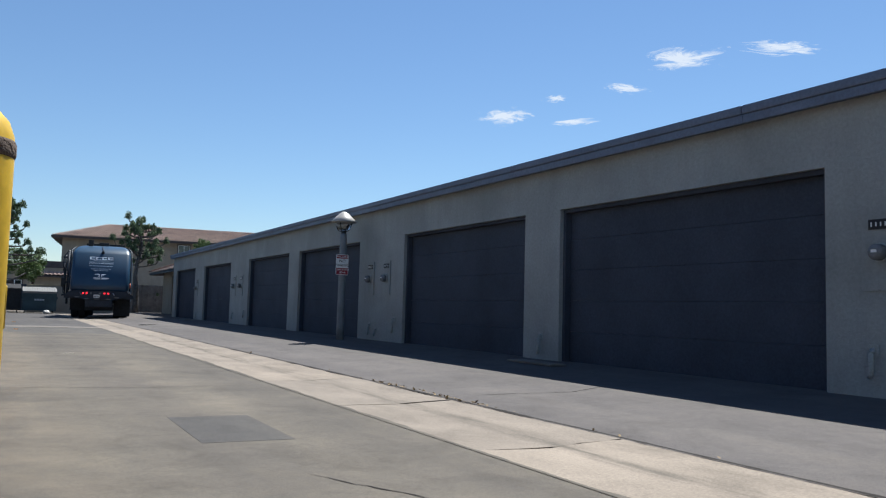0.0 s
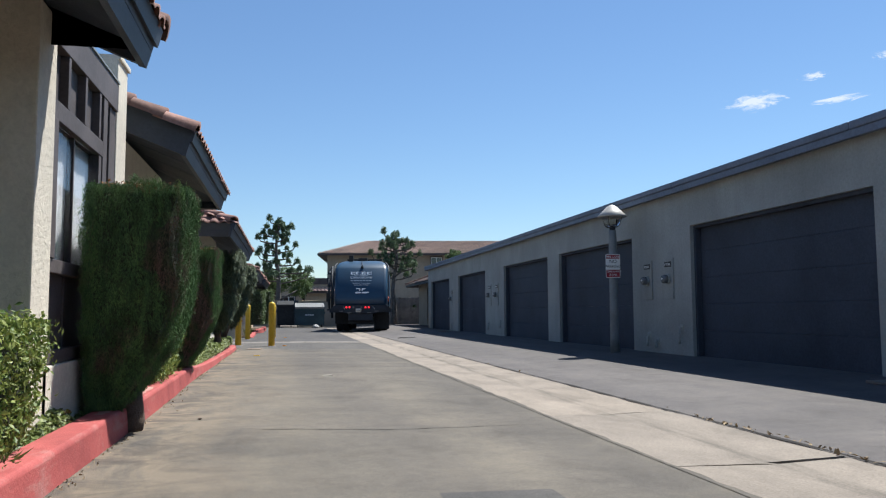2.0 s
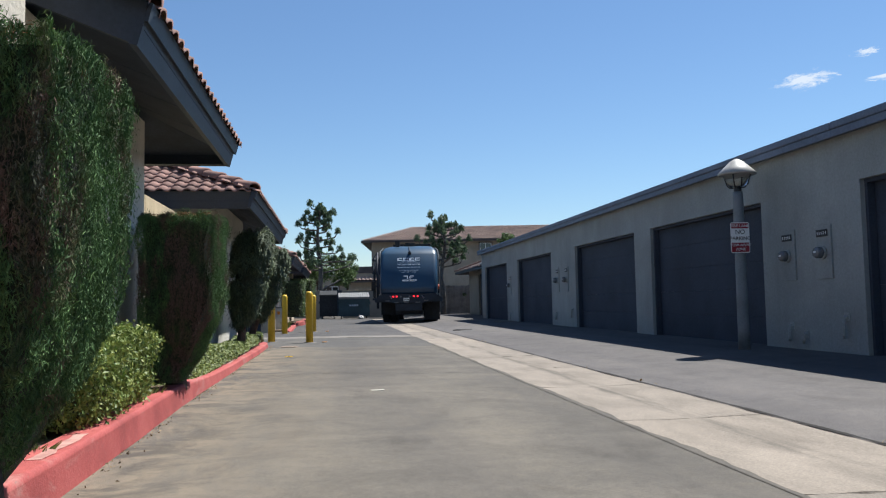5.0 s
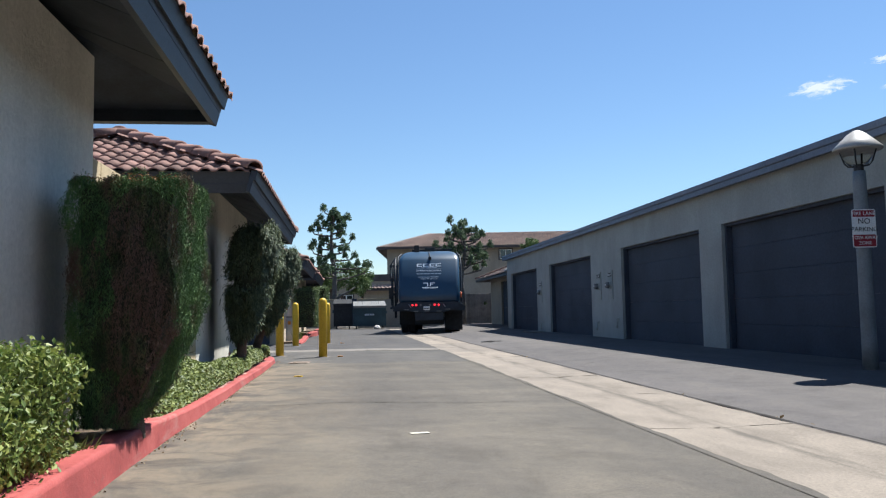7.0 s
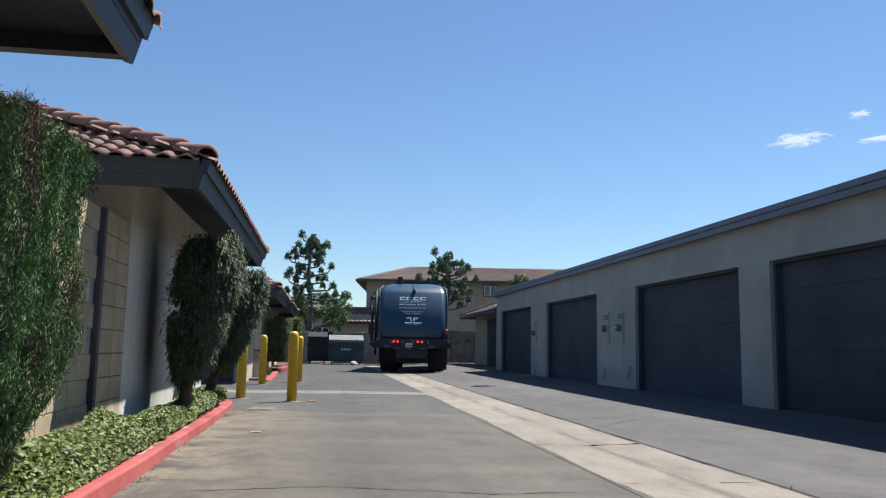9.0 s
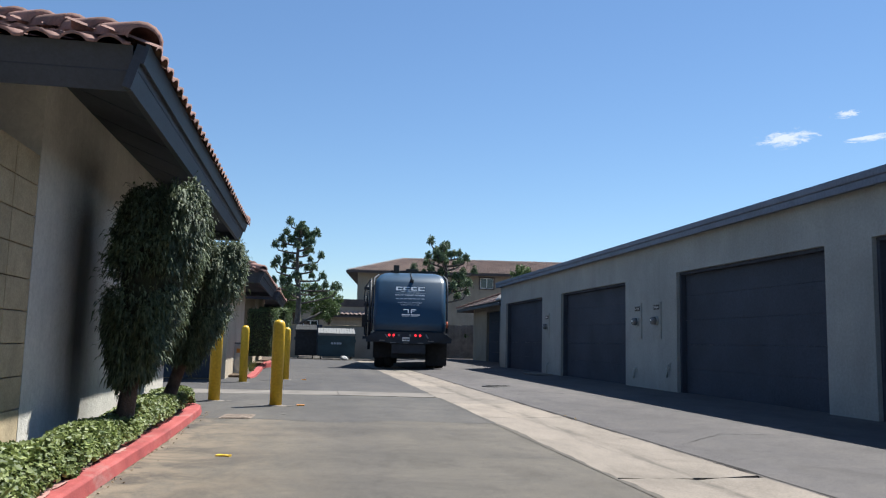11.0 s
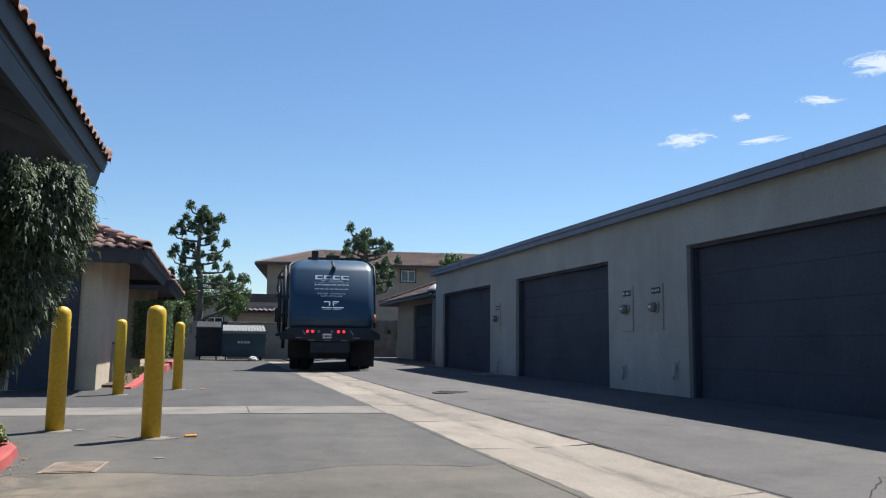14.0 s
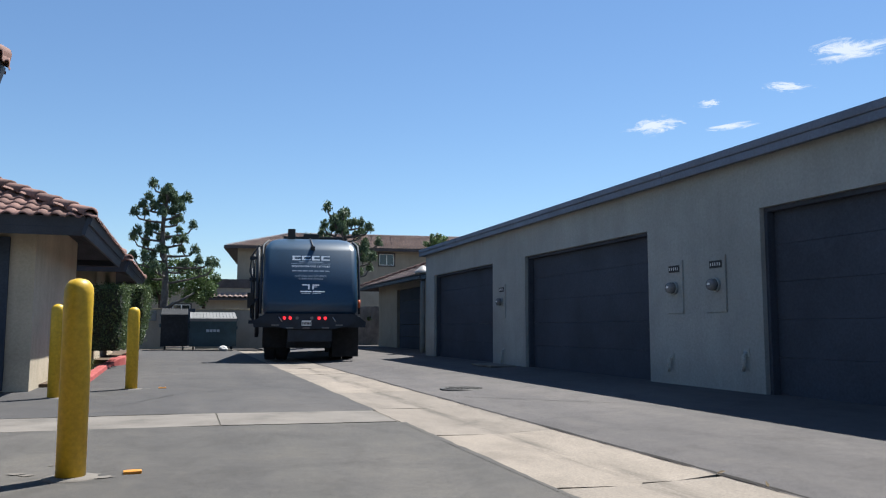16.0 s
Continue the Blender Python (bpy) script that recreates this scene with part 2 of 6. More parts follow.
M_RED = kerb_mat()
M_REDWORN = surface("worn_red_paint", (0.36, 0.192, 0.162), 0.7, 1.3, 9.0, 70, 0.9, bump=0.5, bump_d=0.006)
M_STUCCO_G = stucco_mat("garage_stucco", (0.305, 0.322, 0.310), 0.16)
M_STUCCO = stucco_mat("cream_stucco", (0.65, 0.615, 0.54))
M_STUCCO_C = stucco_mat("dark_band_cream_stucco", (0.64, 0.605, 0.53), 0.2, (-6.5, 0.42, 2.25))
M_STUCCO_D = stucco_mat("tan_wall_stucco", (0.52, 0.445, 0.335))
M_STUCCO_W = stucco_mat("pale_stucco", (0.594, 0.54, 0.45))
M_STUCCO_FAR = stucco_mat("tan_stucco", (0.36, 0.305, 0.24))
M_DOOR = surface("dark_door_paint", (0.050, 0.060, 0.079), 0.8, 1.2, 0.9, 40, 0.75, bump=0.12, spec=0.15)
M_FASCIA = surface("slate_fascia_paint", (0.038, 0.047, 0.064), 0.8, 1.2, 2.0, 50, 0.55, bump=0.2)
M_BROWN = surface("dark_brown_wood", (0.076, 0.064, 0.064), 0.7, 1.3, 3.0, 45, 0.65, bump=0.3)
M_SOFFIT = surface("soffit_stain", (0.036, 0.044, 0.062), 0.7, 1.3, 3.0, 45, 0.75, bump=0.3)
M_ROOFEDGE = surface("grey_roof_edge", (0.115, 0.140, 0.190), 0.85, 1.15, 2.0, 30, 0.6, bump=0.2)
M_TILE = surface("clay_tile", (0.235, 0.132, 0.106), 0.62, 1.35, 3.5, 40, 0.85, bump=0.4, rand=0.28)
M_TILE_FAR = surface("clay_tile_far", (0.33, 0.235, 0.195), 0.7, 1.25, 1.0, 12, 0.9, bump=0.3, rand=0.2)
M_BLOCK = surface("concrete_block", (0.42, 0.335, 0.21), 0.8, 1.15, 4.0, 70, 0.95, bump=0.5, bump_d=0.006, rand=0.1)
M_YELLOW = surface("yellow_paint", (0.62, 0.395, 0.028), 0.94, 1.04, 3.0, 30, 0.45, bump=0.1)
M_GALV = surface("galvanised_metal", (0.42, 0.43, 0.44), 0.85, 1.12, 5.0, 80, 0.38, 0.85, bump=0.1)
M_HOOD = surface("pale_lamp_paint", (0.34, 0.325, 0.30), 0.8, 1.12, 5.0, 80, 0.5, bump=0.1)
M_POST = surface("grey_post_paint", (0.17, 0.19, 0.20), 0.8, 1.15, 4.0, 60, 0.6, bump=0.2)
M_DARKMETAL = surface("dark_metal", (0.035, 0.035, 0.037), 0.7, 1.3, 6.0, 60, 0.5, 0.4, bump=0.15)
M_PANEL = surface("meter_panel_paint", (0.30, 0.32, 0.305), 0.85, 1.1, 4.0, 60, 0.6, bump=0.15)
M_WHITE = surface("white_sign", (0.78, 0.78, 0.76), 0.95, 1.03, 5.0, 60, 0.5, bump=0)
M_SIGNRED = surface("sign_red", (0.26, 0.016, 0.028), 0.9, 1.1, 5.0, 60, 0.5, bump=0)
M_BLACK = surface("black_plastic", (0.012, 0.012, 0.013), 0.8, 1.3, 5.0, 60, 0.5, bump=0)
M_TRUCK = surface("blue_truck_paint", (0.010, 0.042, 0.082), 0.85, 1.12, 1.2, 30, 0.37, bump=0.0, spec=0.6)
M_TRUCKDARK = surface("dark_chassis", (0.017, 0.024, 0.035), 0.7, 1.4, 4.0, 50, 0.6, bump=0.2)
M_TYRE = surface("tyre_rubber", (0.024, 0.025, 0.027), 0.8, 1.4, 8.0, 80, 0.85, bump=0.3)
M_DECAL = surface("white_decal", (0.72, 0.76, 0.80), 0.96, 1.02, 5.0, 60, 0.4, bump=0)
M_DECALDIM = surface("grey_decal", (0.40, 0.46, 0.52), 0.96, 1.02, 5.0, 60, 0.4, bump=0)
M_TAIL = glow("red_lamp_lens", (0.8, 0.02, 0.03), 1.0)
M_TAILOFF = surface("clear_lens", (0.20, 0.2, 0.2), 0.9, 1.1, 5, 60, 0.2, bump=0)
M_METER = surface("meter_glass", (0.15, 0.155, 0.16), 0.85, 1.15, 12, 60, 0.18, bump=0)
M_MARKER = glow("amber_marker", (0.45, 0.10, 0.04), 0.03)
M_BIN = surface("teal_bin_paint", (0.028, 0.06, 0.075), 0.75, 1.3, 2.5, 40, 0.55, bump=0.2)
M_LID = surface("grey_bin_lid", (0.17, 0.17, 0.165), 0.8, 1.15, 4.0, 50, 0.7, bump=0.2)
M_SOIL = surface("dry_soil", (0.105, 0.0735, 0.049), 0.6, 1.4, 5.0, 60, 1.0, bump=0.8, bump_d=0.02)
M_BARK = surface("bark", (0.085, 0.06, 0.045), 0.6, 1.4, 8.0, 60, 0.95, bump=0.8, bump_d=0.015)
M_BARKGREY = surface("grey_bark", (0.11, 0.10, 0.09), 0.6, 1.4, 8.0, 60, 0.95, bump=0.8, bump_d=0.015)
M_JUNI = juniper_mat("juniper_sprays", (0.050, 0.100, 0.046), (0.150, 0.250, 0.095), (0.225, 0.148, 0.115), 0.54)
M_JUNIDRY = juniper_mat("dead_juniper_sprays", (0.040, 0.070, 0.036), (0.110, 0.150, 0.065), (0.235, 0.155, 0.125), 0.47)
# fill for the plants' cores: their inner shade is held in the colour
M_CORE = surface("core_fill_shade", (0.048, 0.054, 0.036), 0.6, 1.4, 6.0, 60, 1.0, bump=0.6, bump_d=0.02)
M_SHRUB = leaf_mat("light_shrub_leaves", (0.084, 0.14, 0.028), (0.266, 0.301, 0.077))
M_PODO = leaf_mat("strap_leaves", (0.036, 0.056, 0.030), (0.155, 0.185, 0.10), 0.62, 0.15)
M_DRYTOP = leaf_mat("rusty_dead_tips", (0.16, 0.075, 0.035), (0.36, 0.19, 0.09), 0.8, 0.1)
M_IVY = leaf_mat("ivy_leaves", (0.072, 0.105, 0.028), (0.25, 0.29, 0.092))
M_HEDGE = leaf_mat("hedge_leaves", (0.05, 0.085, 0.036), (0.15, 0.195, 0.075))
M_NEEDLE = leaf_mat("needle_tufts", (0.05, 0.085, 0.048), (0.155, 0.215, 0.11), 0.6, 0.2)
M_FARLEAF = leaf_mat("far_foliage", (0.05, 0.092, 0.034), (0.16, 0.225, 0.08), 0.6, 0.2)
M_DRYLEAF = leaf_mat("dry_leaf_litter", (0.15, 0.11, 0.07), (0.30, 0.225, 0.13), 0.8, 0.1)
M_BLIND = surface("white_blind", (0.36, 0.36, 0.37), 0.92, 1.05, 2.0, 30, 0.7, bump=0.1)
M_ORANGE = surface("orange_reflector", (0.6, 0.24, 0.024), 0.9, 1.1, 5, 60, 0.4, bump=0)
M_FENCE = surface("weathered_board", (0.21, 0.19, 0.175), 0.7, 1.25, 3.0, 45, 0.85, bump=0.3, rand=0.15)
M_BAG = surface("white_plastic_bag", (0.49, 0.476, 0.448), 0.9, 1.05, 8, 60, 0.6, bump=0.3)
M_PAPER = surface("litter_paper", (0.434, 0.406, 0.336), 0.9, 1.05, 8, 60, 0.8, bump=0.1)
M_DRAIN = surface("drain_lid", (0.20, 0.155, 0.12), 0.7, 1.3, 6.0, 60, 0.9, bump=0.5)
M_IRON = surface("cast_iron", (0.075, 0.07, 0.065), 0.7, 1.3, 6.0, 60, 0.7, 0.3, bump=0.5)
M_GLASS, gt, gb, _ = start_mat("window_glass", 0.03, 0, 0.5)
gb.inputs["Base Color"].default_value = (0.9, 0.93, 0.95, 1)
gb.inputs["Transmission Weight"].default_value = 1.0
gb.inputs["IOR"].default_value = 1.1
M_FARGLASS = surface("dark_window_glass", (0.02, 0.025, 0.03), 0.9, 1.1, 1.0, 10, 0.05, bump=0, spec=0.8)


# ---- shape helpers ----
def box(bm, x0, x1, y0, y1, z0, z1, bevel=0.0):
    vs = [bm.verts.new((x, y, z)) for z in (z0, z1) for y in (y0, y1) for x in (x0, x1)]
    fs = [bm.faces.new([vs[i] for i in f]) for f in ((0, 2, 3, 1), (4, 5, 7, 6), (0, 1, 5, 4), (2, 6, 7, 3), (0, 4, 6, 2), (1, 3, 7, 5))]
    if bevel:
        es = list({e for f in fs for e in f.edges})
        bmesh.ops.bevel(bm, geom=es, offset=bevel, segments=2, affect="EDGES", profile=0.6)
    return bm


def prism(bm, outline, axis, a, b):
    """An outline in the two other axes, drawn out along one axis from a to b."""
    def at(p, d):
        return {"x": (d, p[0], p[1]), "y": (p[0], d, p[1]), "z": (p[0], p[1], d)}[axis]
    lo = [bm.verts.new(at(p, a)) for p in outline]
    hi = [bm.verts.new(at(p, b)) for p in outline]
    n = len(outline)
    bm.faces.new(lo[::-1])
    bm.faces.new(hi)
    for i in range(n):
        bm.faces.new((lo[i], lo[(i + 1) % n], hi[(i + 1) % n], hi[i]))
    return bm


def lathe(bm, profile, seg=20, cx=0.0, cy=0.0, smooth=True):
    """A profile of (radius, z) turned round the z axis through (cx, cy), closed at both ends."""
    rings = [[bm.verts.new((cx + r * math.cos(2 * math.pi * k / seg), cy + r * math.sin(2 * math.pi * k / seg), z)) for k in range(seg)] for r, z in profile]
    for a, b in zip(rings, rings[1:]):
        for k in range(seg):
            f = bm.faces.new((a[k], a[(k + 1) % seg], b[(k + 1) % seg], b[k]))
            f.smooth = smooth
    bm.faces.new(rings[0][::-1])
    bm.faces.new(rings[-1])
    return bm


def tube(bm, pts, radii, seg=8):
    """A tapered tube through points."""
    pts = [Vector(p) for p in pts]
    rings = []
    for i, p in enumerate(pts):
        d = (pts[min(i + 1, len(pts) - 1)] - pts[max(i - 1, 0)]).normalized()
        u = d.cross(Vector((0.31, 0.17, 0.93) if abs(d.z) < 0.9 else (1, 0, 0))).normalized()
        v = d.cross(u)
        r = radii[i] if isinstance(radii, (list, tuple)) else radii
        rings.append([bm.verts.new(p + r * (math.cos(2 * math.pi * k / seg) * u + math.sin(2 * math.pi * k / seg) * v)) for k in range(seg)])
    for a, b in zip(rings, rings[1:]):
        for k in range(seg):
            f = bm.faces.new((a[k], a[(k + 1) % seg], b[(k + 1) % seg], b[k]))
            f.smooth = True
    bm.faces.new(rings[0][::-1])
    bm.faces.new(rings[-1])
    return bm


def disc_x(bm, x0, x1, cy, cz, r, seg=20):
    """A drum lying along x."""
    return tube(bm, [(x0, cy, cz), (x1, cy, cz)], r, seg)


def mesh_of(name, bm, material):
    bmesh.ops.recalc_face_normals(bm, faces=bm.faces)
    me = bpy.data.meshes.new(name)
    bm.to_mesh(me)
    bm.free()
    me.materials.append(material)
    return me


def part(name, bm, material, parent=None, label=""):
    ob = new(name, mesh_of(name, bm, material))
    ob.parent = parent
    return tagged(ob, label)


def thing(name, label, category, loc=(0, 0, 0), turn=0.0, group="", kind=""):
    ob = new(name)
    ob.matrix_basis = pose(*loc, 0, 0, turn)
    return tagged(ob, label, category, group, kind)


def struct(name, bm, material, label, category):
    ob = new(name, mesh_of(name, bm, material))
    return tagged(ob, label, category, "", "structure")


def bm_():
    return bmesh.new()


def raw(name, verts, faces, material, parent=None, label="", smooth=False):
    me = bpy.data.meshes.new(name)
    me.from_pydata(verts, [], faces)
    me.materials.append(material)
    if smooth:
        me.polygons.foreach_set("use_smooth", [True] * len(me.polygons))
    ob = new(name, me)
    ob.parent = parent
    return tagged(ob, label)


def text_mesh(words, size, material, parent, m, label=""):
    cu = bpy.data.curves.new("words", "FONT")
    cu.body, cu.size, cu.align_x, cu.align_y, cu.extrude = words, size, "CENTER", "CENTER", 0.0012
    tmp = bpy.data.objects.new("words", cu)
    scene.collection.objects.link(tmp)
    me = bpy.data.meshes.new_from_object(tmp.evaluated_get(bpy.context.evaluated_depsgraph_get()))
    bpy.data.objects.remove(tmp)
    # every letter becomes a part of its own
    left = set(range(len(me.vertices)))
    near = {k: set() for k in left}
    for e in me.edges:
        p, q = e.vertices
        near[p].add(q)
        near[q].add(p)
    while left:
        piece, todo = set(), [min(left)]
        while todo:
            v = todo.pop()
            if v not in piece:
                piece.add(v)
                todo += near[v] - piece
        left -= piece
        order = {v: k for k, v in enumerate(sorted(piece))}
        faces = [[order[v] for v in f.vertices] for f in me.polygons if f.vertices[0] in piece]
        ob = raw("letter", [tuple(me.vertices[v].co) for v in order], faces, material, parent, label)
        ob.matrix_basis = m
    bpy.data.meshes.remove(me)


RNG = np.random.default_rng(7)


def leaves(points, normals, size, aspect, jitter=0.6, droop=0.0, upward=0.0, rng=RNG):
    """Folded leaves, four corners each, at points and turned about their normals. Verts and faces for from_pydata."""
    n = len(points)
    nrm = normals + rng.normal(0, jitter, (n, 3))
    nrm /= np.linalg.norm(nrm, axis=1)[:, None] + 1e-9
    t = rng.normal(0, 1, (n, 3)) + np.array([0, 0, upward - droop])
    t -= (t * nrm).sum(1)[:, None] * nrm
    t /= np.linalg.norm(t, axis=1)[:, None] + 1e-9
    b = np.cross(nrm, t)
    s = size * rng.uniform(0.6, 1.3, (n, 1))
    v = np.stack([points - t * s * 0.5, points + b * s * aspect * 0.5 + nrm * s * 0.06, points + t * s * 0.5, points - b * s * aspect * 0.5 + nrm * s * 0.06], 1).reshape(-1, 3)
    f = (np.arange(n)[:, None] * 4 + np.arange(4)).tolist()
    return v.tolist(), f


# ---- ground ----
def ground_z(x):
    return float(np.interp(x, [-8, -6.5, -4.224, -4.219, -3.131, -3.126, 0, 600], [0, 0, -0.03, -0.085, -0.085, -0.03, 0.11, 0.11]))


def build_ground():
    xs = [-900, -60, -20, -9, -8, -7, -6.5, -5.4, -4.224, -4.219, -3.68, -3.131, -3.126, -2, -1, 0, 1, 20, 60, 900]
    ys = [-900, -60, -30, -20, -10, 0, 10, 25, 60, 900]
    vs = [(x, y, ground_z(x)) for y in ys for x in xs]
    n = len(xs)
    fs = [(j * n + i, j * n + i + 1, (j + 1) * n + i + 1, (j + 1) * n + i) for j in range(len(ys) - 1) for i in range(n - 1)]
    g = raw("ground", vs, fs, M_ASPH)
    g.data.materials.append(M_ASPH_R)
    g.data.materials.append(M_JOINT)
    for p in g.data.polygons:
        p.material_index = 2 if -4.219 < p.center.x < -3.131 else 1 if p.center.x > -3.68 else 0
    tagged(g, "worn grey asphalt alley with a lighter apron beside the garages", "ground", "", "structure")

    def sheet(name, x0, x1, y0, y1, lift, mat, label, cat):
        cols = sorted({x0, x1, *[x for x in xs if x0 < x < x1]})
        v = [(x, y, ground_z(x) + lift) for y in (y0, y1) for x in cols] + [(x, y, ground_z(x) - 0.04) for y in (y0, y1) for x in (cols[0], cols[-1])]
        k = len(cols)
        f = [(i, i + 1, k + i + 1, k + i) for i in range(k - 1)]
        f += [(0, k, 2 * k + 2, 2 * k), (k - 1, 2 * k + 1, 2 * k + 3, 2 * k - 1), (0, 2 * k, 2 * k + 1, k - 1), (k, 2 * k - 1, 2 * k + 3, 2 * k + 2)]
        return tagged(raw(name, v, f, mat), label, cat, "", "structure")

    sheet("road_newer_asphalt", -9.5, -4.24, 0.92, 24.5, 0.004, M_ASPH_N, "darker newer asphalt beyond the concrete strip", "road")
    sheet("road_patch", -5.63, -5.08, -20.22, -19.12, 0.0015, M_PATCH, "dark square asphalt repair patch in the alley", "road patch")
    # the newer surface this side of the strip ends in a broken seam
    cols = [-9.5 + 5.26 * k / 80 for k in range(81)]
    near_z = [(x, -4.15 + 0.55 * noise.noise((x * 0.9, 2.0, 0)) + 0.07 * noise.noise((x * 5.0, 7.0, 0))) for x in cols]
    v = [(x, y, ground_z(x) + 0.0015) for x, y in near_z] + [(x, -0.103, ground_z(x) + 0.0015) for x in cols]
    f = [(k, k + 1, 82 + k, 81 + k) for k in range(80)]
    tagged(raw("road_newer_seam", v, f, M_ASPH_M), "darker newer asphalt before the concrete strip", "road", "", "structure")
    strip = thing("pavement_cross_strip", "pale concrete strip crossing the alley", "pavement", kind="structure")
    for x0, x1 in ((-9.0, -5.845), (-5.83, -4.26)):
        b = bm_()
        z0, z1 = ground_z(x0) + 0.007, ground_z(x1) + 0.007
        prism(b, [(x0, z0 - 0.06), (x1, z1 - 0.06), (x1, z1), (x0, z0)], "y", -0.10, 0.90)
        part("slab", b, M_CONC, strip)


build_ground()


def build_gutter():
    root = thing("pavement_gutter", "pale concrete drainage gutter of long slabs down the alley", "gutter", kind="structure")
    rng = random.Random(3)
    y, ln = -36.3, 2.2
    while y < 23:
        b = bm_()
        j = [rng.uniform(-0.045, 0.045) for _ in range(6)]
        prof = [(-4.22, -0.0035), (-3.9, -0.006), (-3.70, -0.012), (-3.64, -0.012), (-3.45, -0.004), (-3.13, 0.004)]
        lo = [b.verts.new((x, y + 0.009 + a, -0.03 + z + 0.004)) for (x, z), a in zip(prof, j)]
        hi = [b.verts.new((x, y + ln - 0.005 + a * 0.85, -0.03 + z + 0.004)) for (x, z), a in zip(prof, j)]
        for i in range(5):
            b.faces.new((lo[i], lo[i + 1], hi[i + 1], hi[i]))
        dn = [b.verts.new((v.co.x, v.co.y, -0.09)) for v in (lo[0], lo[-1], hi[-1], hi[0])]
        b.faces.new((lo[0], hi[0], dn[3], dn[0]))
        b.faces.new((lo[-1], dn[1], dn[2], hi[-1]))
        b.faces.new((*lo[::-1], dn[0], dn[1]))
        b.faces.new((*hi, dn[2], dn[3]))
        part("slab", b, M_GUTTER, root)
        y += ln
    # dirt-filled joints along the slabs
    for name, x0, w in (("joint_dirt", -3.124, 0.022),):
        vs, fs = [], []
        n = 700
        for i in range(n):
            yy = -36 + 58 * i / n
            a = max(0.003, w * (0.35 + 1.2 * abs(noise.noise((yy * 1.3, x0, 0))) + 0.9 * abs(noise.noise((yy * 6.0, x0, 2)))))
            c = x0 + 0.014 * noise.noise((yy * 0.8, 3.1, x0))
            zz = -0.0165 if x0 > -3.5 else -0.0272
            vs += [(c - a, yy, zz), (c + a, yy, zz + 0.001)]
            if i:
                fs.append((2 * i - 2, 2 * i - 1, 2 * i + 1, 2 * i))
        tagged(raw(name, vs, fs, M_JOINT), "dark dirt-filled joint along the gutter edge", "joint", "", "structure")
    # dry leaves caught in the joint
    n = 90
    yy = np.concatenate([RNG.normal(-18.6, 0.4, 40), RNG.normal(-17.4, 0.4, 35), RNG.uniform(-25, -2, 15)])
    pts = np.stack([RNG.normal(-3.1, 0.02, n), yy, np.full(n, -0.008)], 1)
    v, f = leaves(pts, np.tile([0, 0, 1.0], (n, 1)), 0.045, 0.5)
    tagged(raw("leaf_litter", v, f, M_DRYLEAF), "dry brown leaves caught in the gutter joint", "leaf litter", "", "stuff")


build_gutter()


def ragged_edge(x_edge, side, y0, y1, reach, z, mat, label):
    """Asphalt that laps over the gutter's edge with a broken outline."""
    vs, fs = [], []
    n = int((y1 - y0) / 0.045)
    for i in range(n):
        y = y0 + (y1 - y0) * i / n
        a = reach * (0.5 + 0.9 * noise.noise((y * 0.9, x_edge, 0)) + 0.55 * noise.noise((y * 5.1, x_edge, 3)))
        a = max(0.004, a)
        vs += [(x_edge - side * 0.02, y, z), (x_edge + side * a, y, z + 0.001)]
        if i:
            fs.append((2 * i - 2, 2 * i - 1, 2 * i + 1, 2 * i))
    tagged(raw("ground_asphalt_edge", vs, fs, mat), label, "asphalt edge", "", "structure")


ragged_edge(-4.222, 1, -36, -4.1, 0.05, -0.0262, M_ASPH, "broken asphalt edge lapping over the gutter")
ragged_edge(-4.222, 1, -4.1, -0.1, 0.04, -0.0262, M_ASPH_M, "broken asphalt edge lapping over the gutter")
ragged_edge(-4.222, 1, 0.95, 23, 0.03, -0.0262, M_ASPH_N, "broken asphalt edge lapping over the gutter")
n = 1700
yy = RNG.uniform(-25, -3.2, n)
keep = np.array([noise.noise((y * 0.8, 5.0, 0)) for y in yy]) + RNG.uniform(-0.5, 0.5, n) > 0.0
yy = yy[keep]
xx = np.interp(yy, [-16, -12.9, -3.7], [-7.405, -7.475, -7.495]) + np.abs(RNG.normal(0, 0.04, len(yy)))
v, f = leaves(np.stack([xx, yy, np.full(len(yy), 0.004)], 1), np.tile([0, 0, 1.0], (len(yy), 1)), 0.02, 0.5)
tagged(raw("leaf_litter", v, f, M_DRYLEAF), "dry crumbs and leaf scraps along the kerb", "leaf litter", "", "stuff")


def loft_kerb(name, stations, label):
    """Stations of (y, face x, height, back x)."""
    b = bm_()
    rings = []
    fine = np.arange(stations[0][0], stations[-1][0] + 0.001, 0.14)
    cols = list(zip(*stations))
    stations = [(y, *(float(np.interp(y, cols[0], c)) for c in cols[1:])) for y in [*fine, stations[-1][0]]]
    for y, x, h, back in stations:
        rings.append([b.verts.new(p) for p in ((x + 0.018 + 0.006 * noise.noise((y * 1.7, 0, 0)), y, -0.02), (x + 0.004 * noise.noise((y * 2.3, 4, 0)), y, h * 0.84), (x - 0.009, y, h * 0.965), (x - 0.026, y, h), (back, y, h), (back, y, -0.02))])
    for p, q in zip(rings, rings[1:]):
        for i in range(6):
            f = b.faces.new((p[i], p[(i + 1) % 6], q[(i + 1) % 6], q[i]))
            f.smooth = i in (1, 2)
    b.faces.new(rings[0])
    b.faces.new(rings[-1][::-1])
    return struct(name, b, M_RED, label, "kerb")


